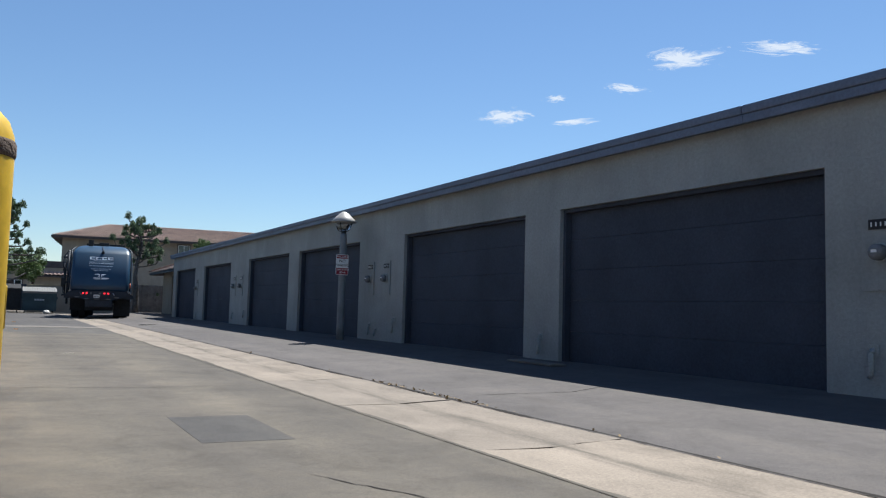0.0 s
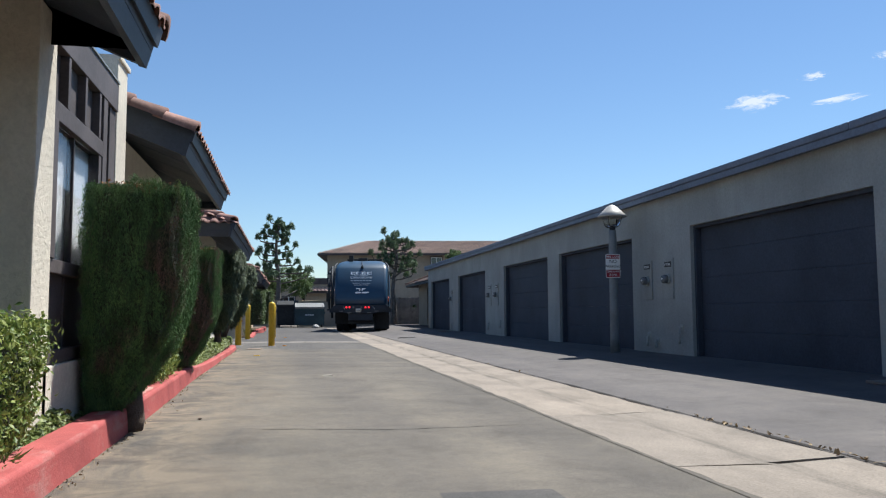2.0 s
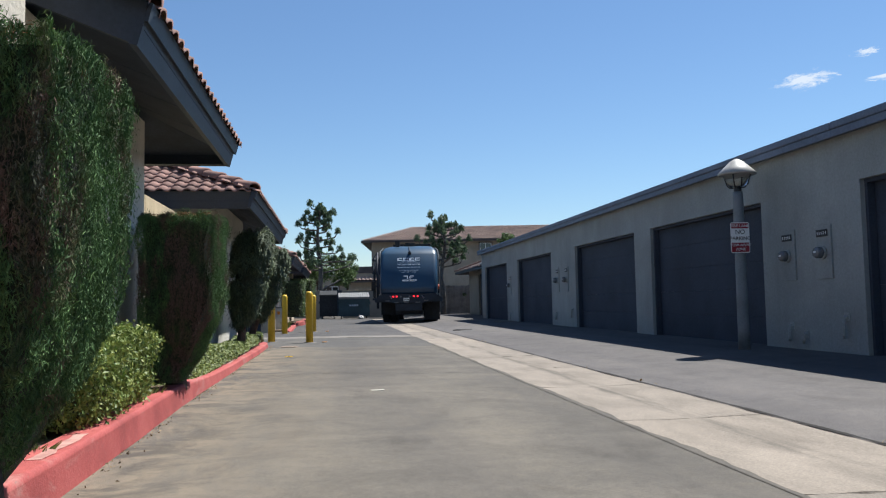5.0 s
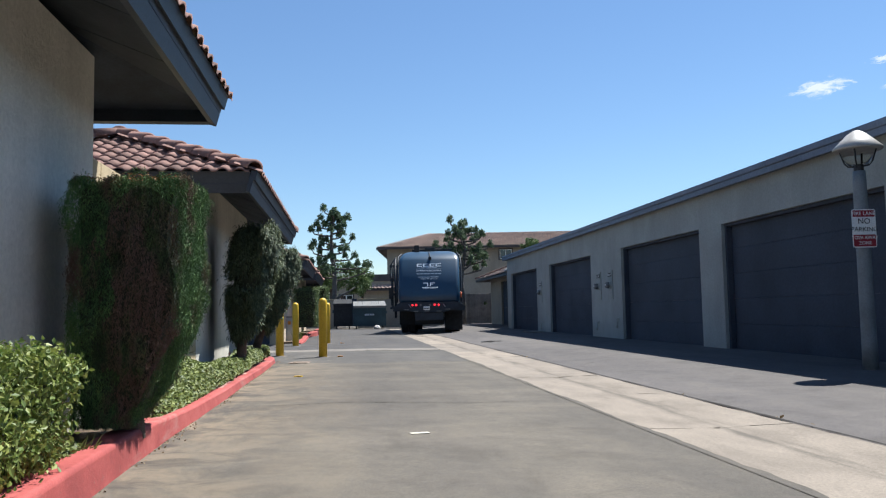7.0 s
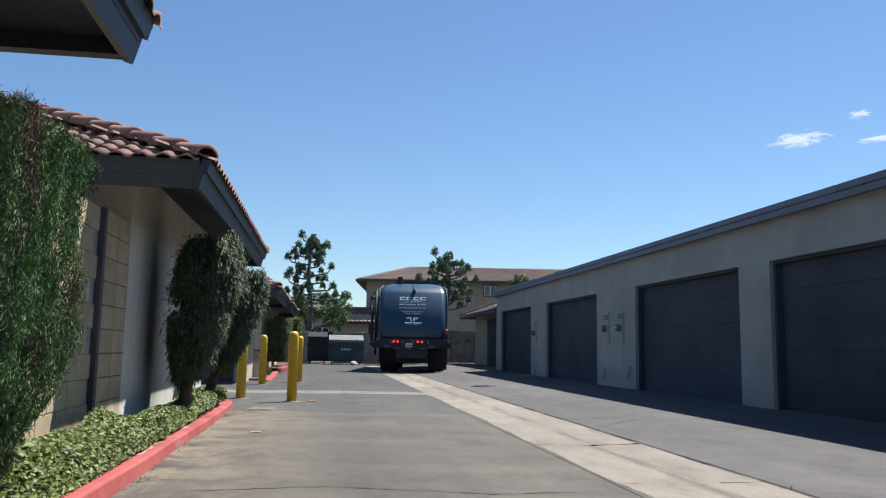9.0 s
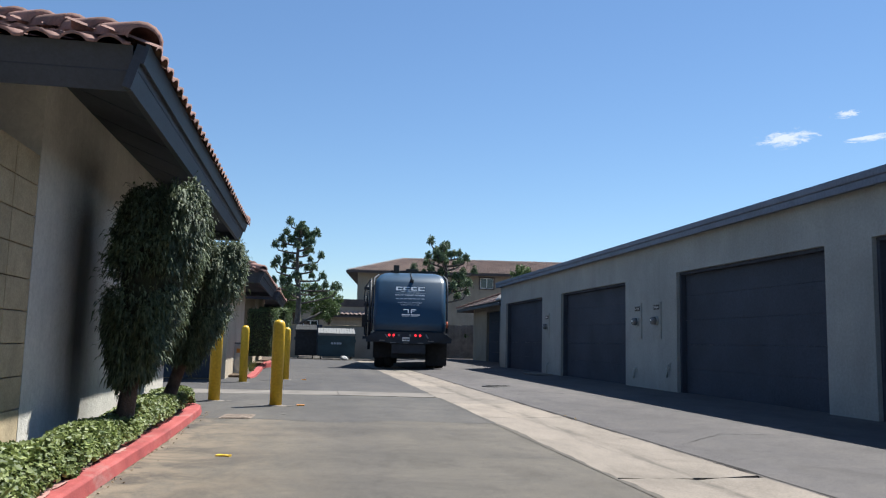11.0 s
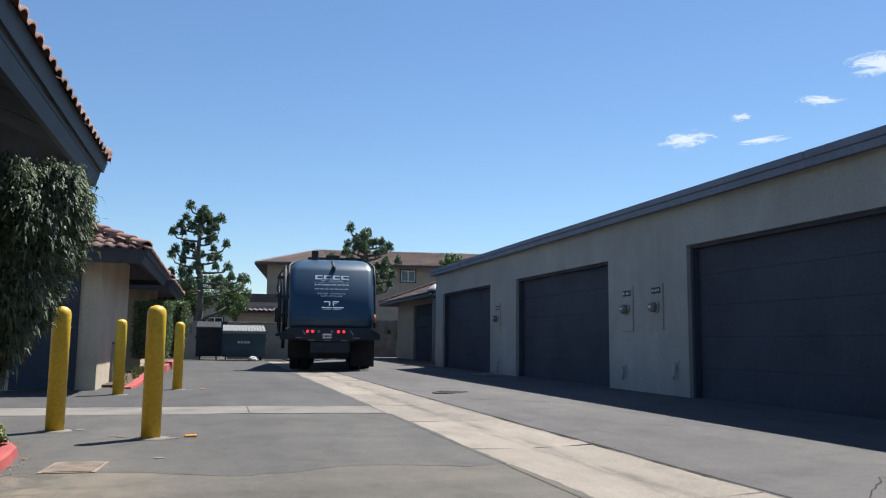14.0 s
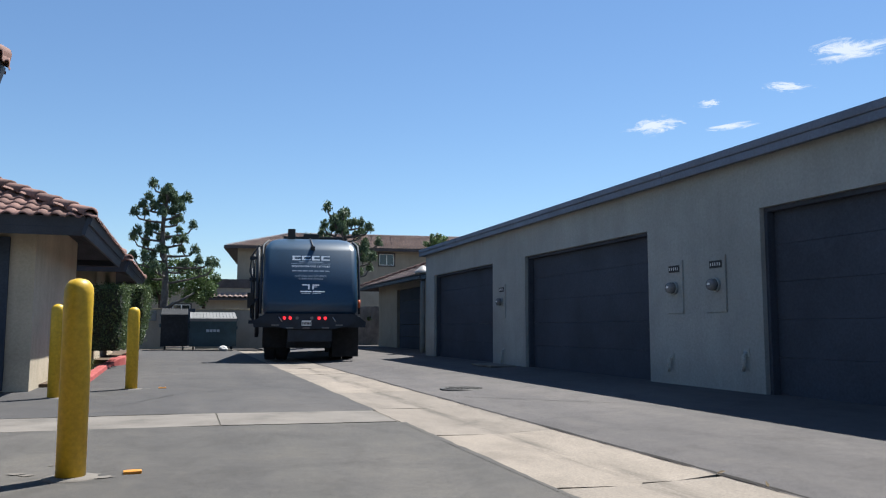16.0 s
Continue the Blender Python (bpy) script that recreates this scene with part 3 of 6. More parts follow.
loft_kerb("kerb_near", [(-42 + 2 * i, -7.425, 0.175, -7.61) for i in range(13)] + [(-16, -7.435, 0.175, -7.62), (-14.5, -7.455, 0.175, -7.63), (-12.9, -7.49, 0.17, -7.65), (-12.2, -7.495, 0.16, -7.66), (-11.8, -7.50, 0.135, -7.66),
    (-11, -7.495, 0.108, -7.66), (-9.4, -7.485, 0.09, -7.65), (-8, -7.50, 0.08, -7.66), (-6, -7.485, 0.075, -7.65), (-4.5, -7.505, 0.072, -7.67), (-3.7, -7.52, 0.072, -7.68), (-3.2, -7.57, 0.07, -7.73), (-2.95, -7.68, 0.08, -7.8), (-2.85, -7.82, 0.07, -7.9)],
    "red-painted concrete kerb with chipped worn paint")
loft_kerb("kerb_far", [(4.6, -7.56, 0.03, -7.7), (5.3, -7.50, 0.06, -7.65), (8, -7.56, 0.07, -7.71), (10.6, -7.63, 0.08, -7.78), (11.3, -7.60, 0.10, -7.75), (11.6, -7.48, 0.17, -7.66), (12, -7.40, 0.18, -7.58), (17, -7.40, 0.18, -7.58)], "low worn red kerb that rises beyond the bollards")
for y0, y1 in ((-17.3, -16.95), (-16.0, -15.3), (-9.2, -8.4), (-7.3, -7.0)):
    b = bm_()
    x = float(np.interp(y0, [-16, -12.9, -5], [-7.47, -7.53, -7.55]))
    h = float(np.interp(y0, [-15, -9.4, -8, -6], [0.175, 0.09, 0.08, 0.075]))
    pts = [(x - 0.02 + 0.018 * noise.noise((k * 2.1, y0, 0)) * 2, y0 + (y1 - y0) * k / 9) for k in range(10)] + [(x - 0.085 + 0.02 * noise.noise((k * 1.7, y0, 5)) * 2, y0 + (y1 - y0) * k / 9) for k in range(9, -1, -1)]
    b.faces.new([b.verts.new((px, py, h + 0.0025)) for px, py in pts])
    struct("trim_worn_paint", b, M_REDWORN, "patch of worn pale paint on the kerb", "paint")
b = bm_()
nx, ny = 6, 240
grid = [[b.verts.new((-7.60 - 0.6 * i / nx, -42 + 39.1 * j / ny, float(np.interp(-42 + 39.1 * j / ny, [-13, -11.5, -3.2], [0.14, 0.09, 0.06])) + 0.035 * noise.noise((i * 0.9, j * 0.55, 1)))) for i in range(nx + 1)] for j in range(ny + 1)]
for j in range(ny):
    for i in range(nx):
        b.faces.new((grid[j][i], grid[j + 1][i], grid[j + 1][i + 1], grid[j][i + 1])).smooth = True
struct("ground_planting_bed", b, M_SOIL, "dry brown soil of the planting bed behind the kerb", "soil")
b = bm_()
box(b, -8.4, -7.66, 5.0, 11.4, 0.0, 0.05)
box(b, -8.4, -7.56, 11.41, 20, 0.0, 0.14)
struct("ground_far_bed", b, M_SOIL, "dry soil bed behind the far kerb", "soil")

# ---- row of garages ----
DOORS = [(8.15, 12.25), (2.28, 6.49), (-4.08, 0.0), (-9.01, -4.93), (-15.26, -11.2), (-20.14, -16.1), (-26.2, -22.2), (-31.2, -27.1)]
G_TOP, G_HEAD, G_Y0, G_Y1 = 2.79, 2.2, -36.0, 13.0


def build_garages():
    g = thing("garage_building", "long low flat-roofed garage row in grey-beige stucco", "garage building", kind="structure")
    b = bm_()
    edges = [G_Y1] + [v for d in DOORS for v in (d[1], d[0])] + [G_Y0]
    for i in range(0, len(edges), 2):
        part("pier", box(bm_(), 0, 0.25, edges[i + 1], edges[i], 0.0, G_HEAD), M_STUCCO_G, g)
    part("lintel", box(b, 0, 0.25, G_Y0, G_Y1, G_HEAD, G_TOP), M_STUCCO_G, g)
    for w in ((0.25, 6.2, G_Y1 - 0.25, G_Y1), (0.25, 6.2, G_Y0, G_Y0 + 0.25), (6.2, 6.45, G_Y0, G_Y1)):
        part("wall", box(bm_(), *w, 0.0, G_TOP), M_STUCCO_G, g)
    b = bm_()
    box(b, -0.10, 6.5, G_Y0 - 0.1, G_Y1 + 0.12, G_TOP + 0.003, G_TOP + 0.03)
    box(b, 0.05, 6.4, G_Y0, G_Y1, G_TOP + 0.03, G_TOP + 0.09)
    part("roof", b, M_ROOFEDGE, g)
    y = G_Y0 - 0.12
    while y < G_Y1:
        y2 = min(y + 4.2, G_Y1 + 0.16)
        b = bm_()
        box(b, -0.148, -0.105, y, y2 - 0.004, 2.762, 2.852, 0.006)
        fb = part("fascia", b, M_ROOFEDGE, g, "blue-grey painted roof fascia")
        b = bm_()
        box(b, -0.166, -0.104, y, y2 - 0.003, 2.854, 2.948, 0.02)
        part("roof_edging", b, M_ROOFEDGE, fb, "rounded roofing edge over the fascia")
        y = y2
    b = bm_()
    box(b, -0.105, 6.5, G_Y1 + 0.125, G_Y1 + 0.16, 2.765, 2.945, 0.006)
    part("fascia", b, M_ROOFEDGE, g, "blue-grey painted roof fascia")
    for n, (y0, y1) in enumerate(DOORS):
        d = thing("garage_door", "dark slate-painted sectional garage door, closed", "garage door", (0.16, y0, 0.10), group="garage doors in the row")
        w = y1 - y0
        h = 2.1 / 5
        for k in range(5):
            b = bm_()
            box(b, 0, 0.045, 0.02, w - 0.02, k * h + 0.0012, (k + 1) * h - 0.0012, 0.0025)
            part("section", b, M_DOOR, d)
        b = bm_()
        for a, c in ((0.0, 0.05), (w - 0.05, w)):
            box(b, -0.10, -0.004, a, c, 0.0, 2.05, 0.004)
        box(b, -0.10, -0.004, 0.0, w, 2.052, 2.1, 0.004)
        part("jamb", b, M_DOOR, d)


build_garages()


def build_meter(y, bars):
    m = thing("electric_meter", "round glass electric meter on a grey wall panel", "electric meter", (0, y, 1.035), group="meters on the garage wall")
    b = bm_()
    box(b, -0.016, -0.001, -0.18, 0.18, 0.0, 0.69, 0.004)
    box(b, -0.022, -0.015, -0.175, -0.14, 0.02, 0.67, 0.002)
    part("panel", b, M_STUCCO_G, m, "stucco-coloured metal panel")
    b = bm_()
    disc_x(b, -0.05, -0.015, 0.0, 0.335, 0.085, 24)
    part("socket_ring", b, M_PANEL, m)
    b = bm_()
    tube(b, [(-0.05, 0, 0.335), (-0.105, 0, 0.335), (-0.125, 0, 0.335), (-0.133, 0, 0.335)], [0.074, 0.071, 0.06, 0.036], 24)
    part("glass_cover", b, M_METER, m, "clear domed cover")
    b = bm_()
    box(b, -0.1352, -0.1335, -0.025, 0.025, 0.33, 0.355)
    part("dial", b, M_WHITE, m, "white dial")
    b = bm_()
    box(b, -0.026, -0.017, -0.115, 0.115, 0.54, 0.63, 0.003)
    pl = part("number_plate", b, M_BLACK, m, "black plate with white digits as bars")
    for k in range(bars):
        b = bm_()
        c = 0.085 - k * 0.17 / max(1, bars - 1)
        box(b, -0.0285, -0.0262, c - 0.006, c + 0.006, 0.566, 0.604)
        part("digit_bar", b, M_WHITE, pl)


for y in (1.64, 0.78, 7.62, -9.66, -10.45, -20.69):
    build_meter(y, 5)


def build_stub(y, z0, z1, label):
    p = thing("wall_pipe", label, "pipe", (0, y, z0))
    b = bm_()
    tube(b, [(0.02, 0, z1 - z0), (-0.04, 0, z1 - z0), (-0.055, 0, z1 - z0 - 0.03), (-0.055, 0, 0.03), (-0.05, 0.02, 0.0)], 0.022, 10)
    part("pipe", b, M_PANEL, p)
    b = bm_()
    box(b, -0.012, -0.001, -0.05, 0.05, z1 - z0 - 0.05, z1 - z0 + 0.05, 0.004)
    part("flange", b, M_PANEL, p)


for y, z0, z1 in ((1.76, 0.28, 0.46), (0.29, 0.36, 0.56), (-9.68, 0.22, 0.42), (-10.0, 0.2, 0.32), (-10.85, 0.3, 0.56), (7.55, 0.15, 0.38), (-15.7, 0.2, 0.45), (-20.6, 0.28, 0.52)):
    build_stub(y, z0, z1, "short grey-beige pipe stub low on the garage wall")


# ---- tiled houses along the alley ----
def tile_data(width=0.18, length=0.31):
    """One curved clay tile: a barrel and a pan, its lower end thick."""
    vs, fs = [], []
    arc = [(-0.5, 0.0), (-0.44, 0.0), (-0.38, 0.18), (-0.25, 0.36), (-0.08, 0.44), (0.08, 0.36), (0.2, 0.18), (0.27, 0.0), (0.5, -0.02)]
    for yy, s in ((0.0, 1.0), (length, 0.86)):
        for a, h in arc:
            vs.append((a * width, yy, h * width * s * 0.42 + 0.024 - (0.02 if yy else 0)))
    for a, h in arc:
        vs.append((a * width, 0.0, h * width * 0.42 + 0.008))
    n = len(arc)
    for i in range(n - 1):
        fs.append((i, i + 1, n + i + 1, n + i))
        fs.append((i + 1, i, 2 * n + i, 2 * n + i + 1))
    return vs, fs


TV, TF = tile_data()
TILE = bpy.data.meshes.new("roof_tile")
TILE.from_pydata(TV, [], TF)
TILE.materials.append(M_TILE)
TILE.polygons.foreach_set("use_smooth", [True] * len(TILE.polygons))
hv, hf = [], []
for yy, r in ((0.0, 0.105), (0.40, 0.085)):
    for k in range(9):
        a = math.pi * (k / 8) * 1.1 - 0.05 * math.pi
        hv.append((r * math.cos(a), yy, r * 0.8 * math.sin(a) + 0.02))
for k in range(9):
    a = math.pi * (k / 8) * 1.1 - 0.05 * math.pi
    hv.append((0.088 * math.cos(a), 0.0, 0.066 * math.sin(a) + 0.01))
for k in range(8):
    hf.append((k, k + 1, 9 + k + 1, 9 + k))
    hf.append((k + 1, k, 18 + k, 18 + k + 1))
HIPT = bpy.data.meshes.new("hip_tile")
HIPT.from_pydata(hv, [], hf)
HIPT.materials.append(M_TILE)
HIPT.polygons.foreach_set("use_smooth", [True] * len(HIPT.polygons))


def frame_of(origin, u, w):
    u, w = Vector(u).normalized(), Vector(w).normalized()
    n = u.cross(w).normalized()
    return Matrix(((u.x, w.x, n.x, origin[0]), (u.y, w.y, n.y, origin[1]), (u.z, w.z, n.z, origin[2]), (0, 0, 0, 1)))


def tile_slope(root, origin, u, inward, slope, length, run, cut0, cut1, separate=99, mat=None, step=0.26):
    """Tiles on one slope, from its eave line: u runs along the eave, inward is level and points up the slope. cut0, cut1: whether a hip cuts the ends."""
    u, inward = Vector(u), Vector(inward)
    w = (inward + Vector((0, 0, slope))).normalized()
    cosw = w.dot(inward)
    rows = int(run / (step * cosw)) + 1
    vs, fs = [], []
    rng = random.Random(int(abs(origin[1]) * 10))
    for r in range(rows):
        d = r * step * cosw
        a = 0.09
        while a < length:
            if (not cut0 or a > d - 0.02) and (not cut1 or a < length - d + 0.02):
                p = Vector(origin) + u * a + w * (r * step - 0.04) + Vector((0, 0, rng.uniform(0, 0.006)))
                m = frame_of(p, u, w + u * rng.uniform(-0.025, 0.025))
                if r < separate:
                    ob = new("roof_tile", TILE)
                    ob.parent, ob.matrix_basis = root, m
                else:
                    k = len(vs)
                    vs += [tuple(m @ Vector(v)) for v in TV]
                    fs += [tuple(i + k for i in f) for f in TF]
            a += 0.18
    if vs:
        ob = raw("tile_field", vs, fs, mat or M_TILE, root, "", True)
        tagged(ob, "rows of curved clay roof tiles", kind="stuff")


def tile_line(root, a, b, lift=0.03, size=1.0, step=0.33):
    """Overlapping capping tiles up a hip or along a ridge."""
    a, b = Vector(a), Vector(b)
    d = (b - a).normalized()
    side = d.cross(Vector((0, 0, 1))).normalized()
    n = max(1, int((b - a).length / step))
    for k in range(n):
        ob = new("hip_tile", HIPT)
        p = a + d * (k * (b - a).length / n) + Vector((0, 0, lift))
        ob.parent, ob.matrix_basis = root, frame_of(p, side, d + Vector((0, 0, -0.05))) @ Matrix.Diagonal((size, 1, size, 1))


def hip_deck(b, x0, x1, y0, y1, ze, slope, w, thick=0.12):
    """A hipped deck: x1 is the alley side. w: the level run of the hips."""
    def layer(dz):
        zz = ze + dz
        xm0, xm1 = x0 + w, x1 - w
        return [b.verts.new(p) for p in ((x1, y0, zz), (x1, y1, zz), (x0, y1, zz), (x0, y0, zz), (xm1, y0 + w, zz + slope * w), (xm1, y1 - w, zz + slope * w), (xm0, y1 - w, zz + slope * w), (xm0, y0 + w, zz + slope * w))]
    t, s = layer(0), layer(-thick)
    for v in (t, s):
        for f in ((0, 1, 5, 4), (1, 2, 6, 5), (2, 3, 7, 6), (3, 0, 4, 7)):
            b.faces.new([v[i] for i in f])
        if abs(x1 - x0 - 2 * w) > 0.01:
            b.faces.new([v[i] for i in (4, 5, 6, 7)])
    for i, j in ((0, 1), (1, 2), (2, 3), (3, 0)):
        b.faces.new((t[i], t[j], s[j], s[i]))


def gable_deck(b, x0, x1, y0, y1, ze, slope, far_hip=0.0, thick=0.12):
    """A two-sided deck with its ridge along y, plain at its near end; far_hip: the level run of a hip at its far end."""
    xm = (x0 + x1) / 2
    zr = slope * (x1 - xm)

    def layer(dz):
        return [b.verts.new((x, y, ze + z + dz)) for x, y, z in ((x1, y0, 0), (x1, y1, 0), (x0, y1, 0), (x0, y0, 0), (xm, y0, zr), (xm, y1 - far_hip, zr))]
    t, s = layer(0), layer(-thick)
    for v in (t, s):
        for f in ((0, 1, 5, 4), (1, 2, 5), (2, 3, 4, 5)):
            b.faces.new([v[k] for k in f])
    for k, m in ((0, 1), (1, 2), (2, 3), (3, 4), (4, 0)):
        b.faces.new((t[k], t[m], s[m], s[k]))


def tiled_house(label, xe, y0, y1, wy0, wy1, W=2.3, zf=2.13, wall_mat=None, front_tiles=True, wx=-8.0, gable=False, far_hip=False):
    """A one-storey house: eave face at xe towards the alley, its roof from y0 to y1, its wall from wy0 to wy1. Hipped, or with plain gable ends."""
    slope = 0.40
    h = thing("house", label, "house", kind="structure")
    zt = zf + 0.235
    x0 = xe - 2 * W
    xm = xe - W
    w = W if gable else min(W, (y1 - y0) / 2 - 0.05)
    xb_, xt_ = xe - 0.06, xe + 0.005
    b = bm_()
    if gable:
        gable_deck(b, x0 + 0.03, xe - 0.03, y0 + 0.046, y1 - 0.046, zt - 0.015, slope, W if far_hip else 0.0)
    else:
        hip_deck(b, x0 + 0.03, xe - 0.03, y0 + 0.03, y1 - 0.03, zt - 0.015, slope, w - 0.03)
    part("roof_deck", b, M_SOFFIT, h, "dark-stained soffit boards")
    # the eave boards are cut square to the slope, so they lean outwards
    b = bm_()
    prism(b, [(xb_ - 0.045, zf + 0.012), (xb_, zf), (xt_, zt), (xt_ - 0.045, zt + 0.012)], "y", y0 + 0.001, y1 - 0.001)
    part("fascia", b, M_FASCIA, h, "slate-grey fascia board")
    b = bm_()
    xo = xb_ + 0.6 * (xt_ - xb_)
    prism(b, [(xo + 0.002, zf + 0.14), (xo + 0.022, zf + 0.135), (xt_ + 0.024, zt + 0.004), (xt_ + 0.004, zt + 0.012)], "y", y0 - 0.01, y1 + 0.01)
    part("drip_edge", b, M_FASCIA, h)
    for ya, way in ((y0, 1), (y1, -1)):
        if gable and not (far_hip and way < 0):
            for s, xo in ((1, xb_), (-1, 2 * xm - xb_)):
                b = bm_()
                prism(b, [(xo, zf + 0.003), (xo + s * 0.062, zt + 0.02), (xm, zt + slope * W + 0.02), (xm, zf + slope * W - 0.02)], "y", min(ya, ya + way * 0.045), max(ya, ya + way * 0.045))
                part("rake_board", b, M_FASCIA, h, "dark sloping gable board")
        else:
            b = bm_()
            prism(b, [(ya + 0.06 * way, zf), (ya - 0.005 * way, zt), (ya + 0.04 * way, zt + 0.012), (ya + 0.105 * way, zf + 0.012)], "x", x0, xe - 0.062)
            part("fascia", b, M_FASCIA, h, "slate-grey fascia board")
    y = y0 + 0.5
    while y < y1 - 0.3:
        b = bm_()
        zz = zt - 0.112
        prism(b, [(xe - 0.09, zz - 0.002), (xe - 0.09, zz + 0.015), (wx, zz + 0.015 + (xe - 0.09 - wx) * slope), (wx, zz - 0.002 + (xe - 0.09 - wx) * slope)], "y", y, y + 0.05)
        part("rafter", b, M_SOFFIT, h)
        y += 0.8
    wt_ = zt - 0.10 + (xe - wx) * slope
    xb = x0 + 0.75
    for wall_box in ((wx - 0.2, wx, wy0, wy1), (xb, xb + 0.2, wy0, wy1), (xb + 0.2, wx - 0.2, wy0, wy0 + 0.2), (xb + 0.2, wx - 0.2, wy1 - 0.2, wy1)):
        b = bm_()
        top = wt_ - (0.12 if gable else 0.03)
        box(b, *wall_box, 0.0, top)
        part("wall", b, wall_mat or M_STUCCO, h)
    za = zt + 0.02
    ox = xe + 0.012
    zo = zt - 0.015
    if gable:
        for ya in ((y0 + 0.4,) if far_hip else (y0 + 0.4, wy1 - 0.15)):
            b = bm_()
            prism(b, [(wx - 0.22, wt_ - 0.028), (xb + 0.22, wt_ - 0.028), (xm, zt + slope * W - 0.16)], "y", ya + 0.03, ya + 0.15)
            part("gable_wall", b, wall_mat or M_STUCCO, h)
        e = 0.012 if far_hip else -0.06
        tile_slope(h, (ox, y0 + 0.06, zo), (0, 1, 0), (-1, 0, 0), slope, y1 - y0 - 0.06 + e, W, False, far_hip, 3)
        tile_slope(h, (2 * xm - ox, y1 + e, zo), (0, -1, 0), (1, 0, 0), slope, y1 - y0 - 0.06 + e, W, far_hip, False, 0)
        zr = zt + slope * W + 0.035
        for ya in (y0 + 0.015,) if far_hip else (y0 + 0.015, y1 - 0.015):
            tile_line(h, (ox + 0.015, ya, zo - 0.045), (xm, ya, zr - 0.07), 0.03, 1.3, 0.29)
            tile_line(h, (2 * xm - ox + 0.02, ya, zo - 0.05), (xm, ya, zr - 0.07), 0.03, 1.5, 0.29)
        if far_hip:
            tile_slope(h, (ox, y1 + e, zo), (-1, 0, 0), (0, -1, 0), slope, 2 * W + 2 * e, W, True, True, 0)
            for xc in (ox - 0.06, 2 * xm - ox + 0.06):
                tile_line(h, (xc, y1 + e - 0.07, za - 0.03), (xm, y1 - W, zr), 0.03, 1.1)
        tile_line(h, (xm, y0 + 0.05, zr), (xm, y1 - (W if far_hip else 0.05), zr), 0.03, 1.15)
        return h
    e = 0.02
    for o, u, inw, ln, sep in (((xe + e, y0 - e, zo), (0, 1, 0), (-1, 0, 0), y1 - y0 + 2 * e, 3), ((x0 - e, y0 - e, zo), (1, 0, 0), (0, 1, 0), 2 * W + 2 * e, 99 if front_tiles else 0), ((xe + e, y1 + e, zo), (-1, 0, 0), (0, -1, 0), 2 * W + 2 * e, 0), ((x0 - e, y1 + e, zo), (0, -1, 0), (1, 0, 0), y1 - y0 + 2 * e, 0)):
        tile_slope(h, o, u, inw, slope, ln, w + e, True, True, sep)
    zr = zt + slope * w + 0.03
    xm0, xm1 = x0 + w, xe - w
    tile_line(h, (xe + e - 0.03, y0 - e + 0.03, za - 0.03), (xm1, y0 + w, zr), 0.03, 1.1)
    tile_line(h, (x0 - e + 0.03, y0 - e + 0.03, za - 0.03), (xm0, y0 + w, zr), 0.03, 1.1)
    tile_line(h, (xe + e - 0.03, y1 + e - 0.03, za - 0.03), (xm1, y1 - w, zr), 0.03, 1.1)
    tile_line(h, (x0 - e + 0.03, y1 + e - 0.03, za - 0.03), (xm0, y1 - w, zr), 0.03, 1.1)
    if y1 - y0 > 2 * w + 0.3:
        tile_line(h, (xm1, y0 + w, zr), (xm1, y1 - w, zr), 0.03, 1.1)
    return h


HOUSE_A = tiled_house("one-storey stucco house with clay tile roof and deep dark eaves", -7.13, -27.0, -17.85, -26.2, -18.12, 2.3, 2.315, M_STUCCO_W, gable=True)
HOUSE_B = tiled_house("one-storey cream stucco house with clay tile roof and deep dark eaves", -7.225, -15.23, -11.27, -15.55, -11.92, 2.3, 2.29, M_STUCCO, gable=True, far_hip=True)
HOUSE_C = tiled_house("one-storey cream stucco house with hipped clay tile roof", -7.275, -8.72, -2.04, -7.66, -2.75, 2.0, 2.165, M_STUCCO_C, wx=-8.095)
HOUSE_D = tiled_house("one-storey tan stucco house with hipped clay tile roof", -7.335, 3.54, 9.12, 4.25, 8.4, 2.3, 2.0, M_STUCCO_D, wx=-8.06)
HOUSE_E = tiled_house("farther one-storey stucco house with hipped clay tile roof", -7.30, 10.44, 16.95, 11.2, 16.2, 2.3, 2.0, M_STUCCO_D)


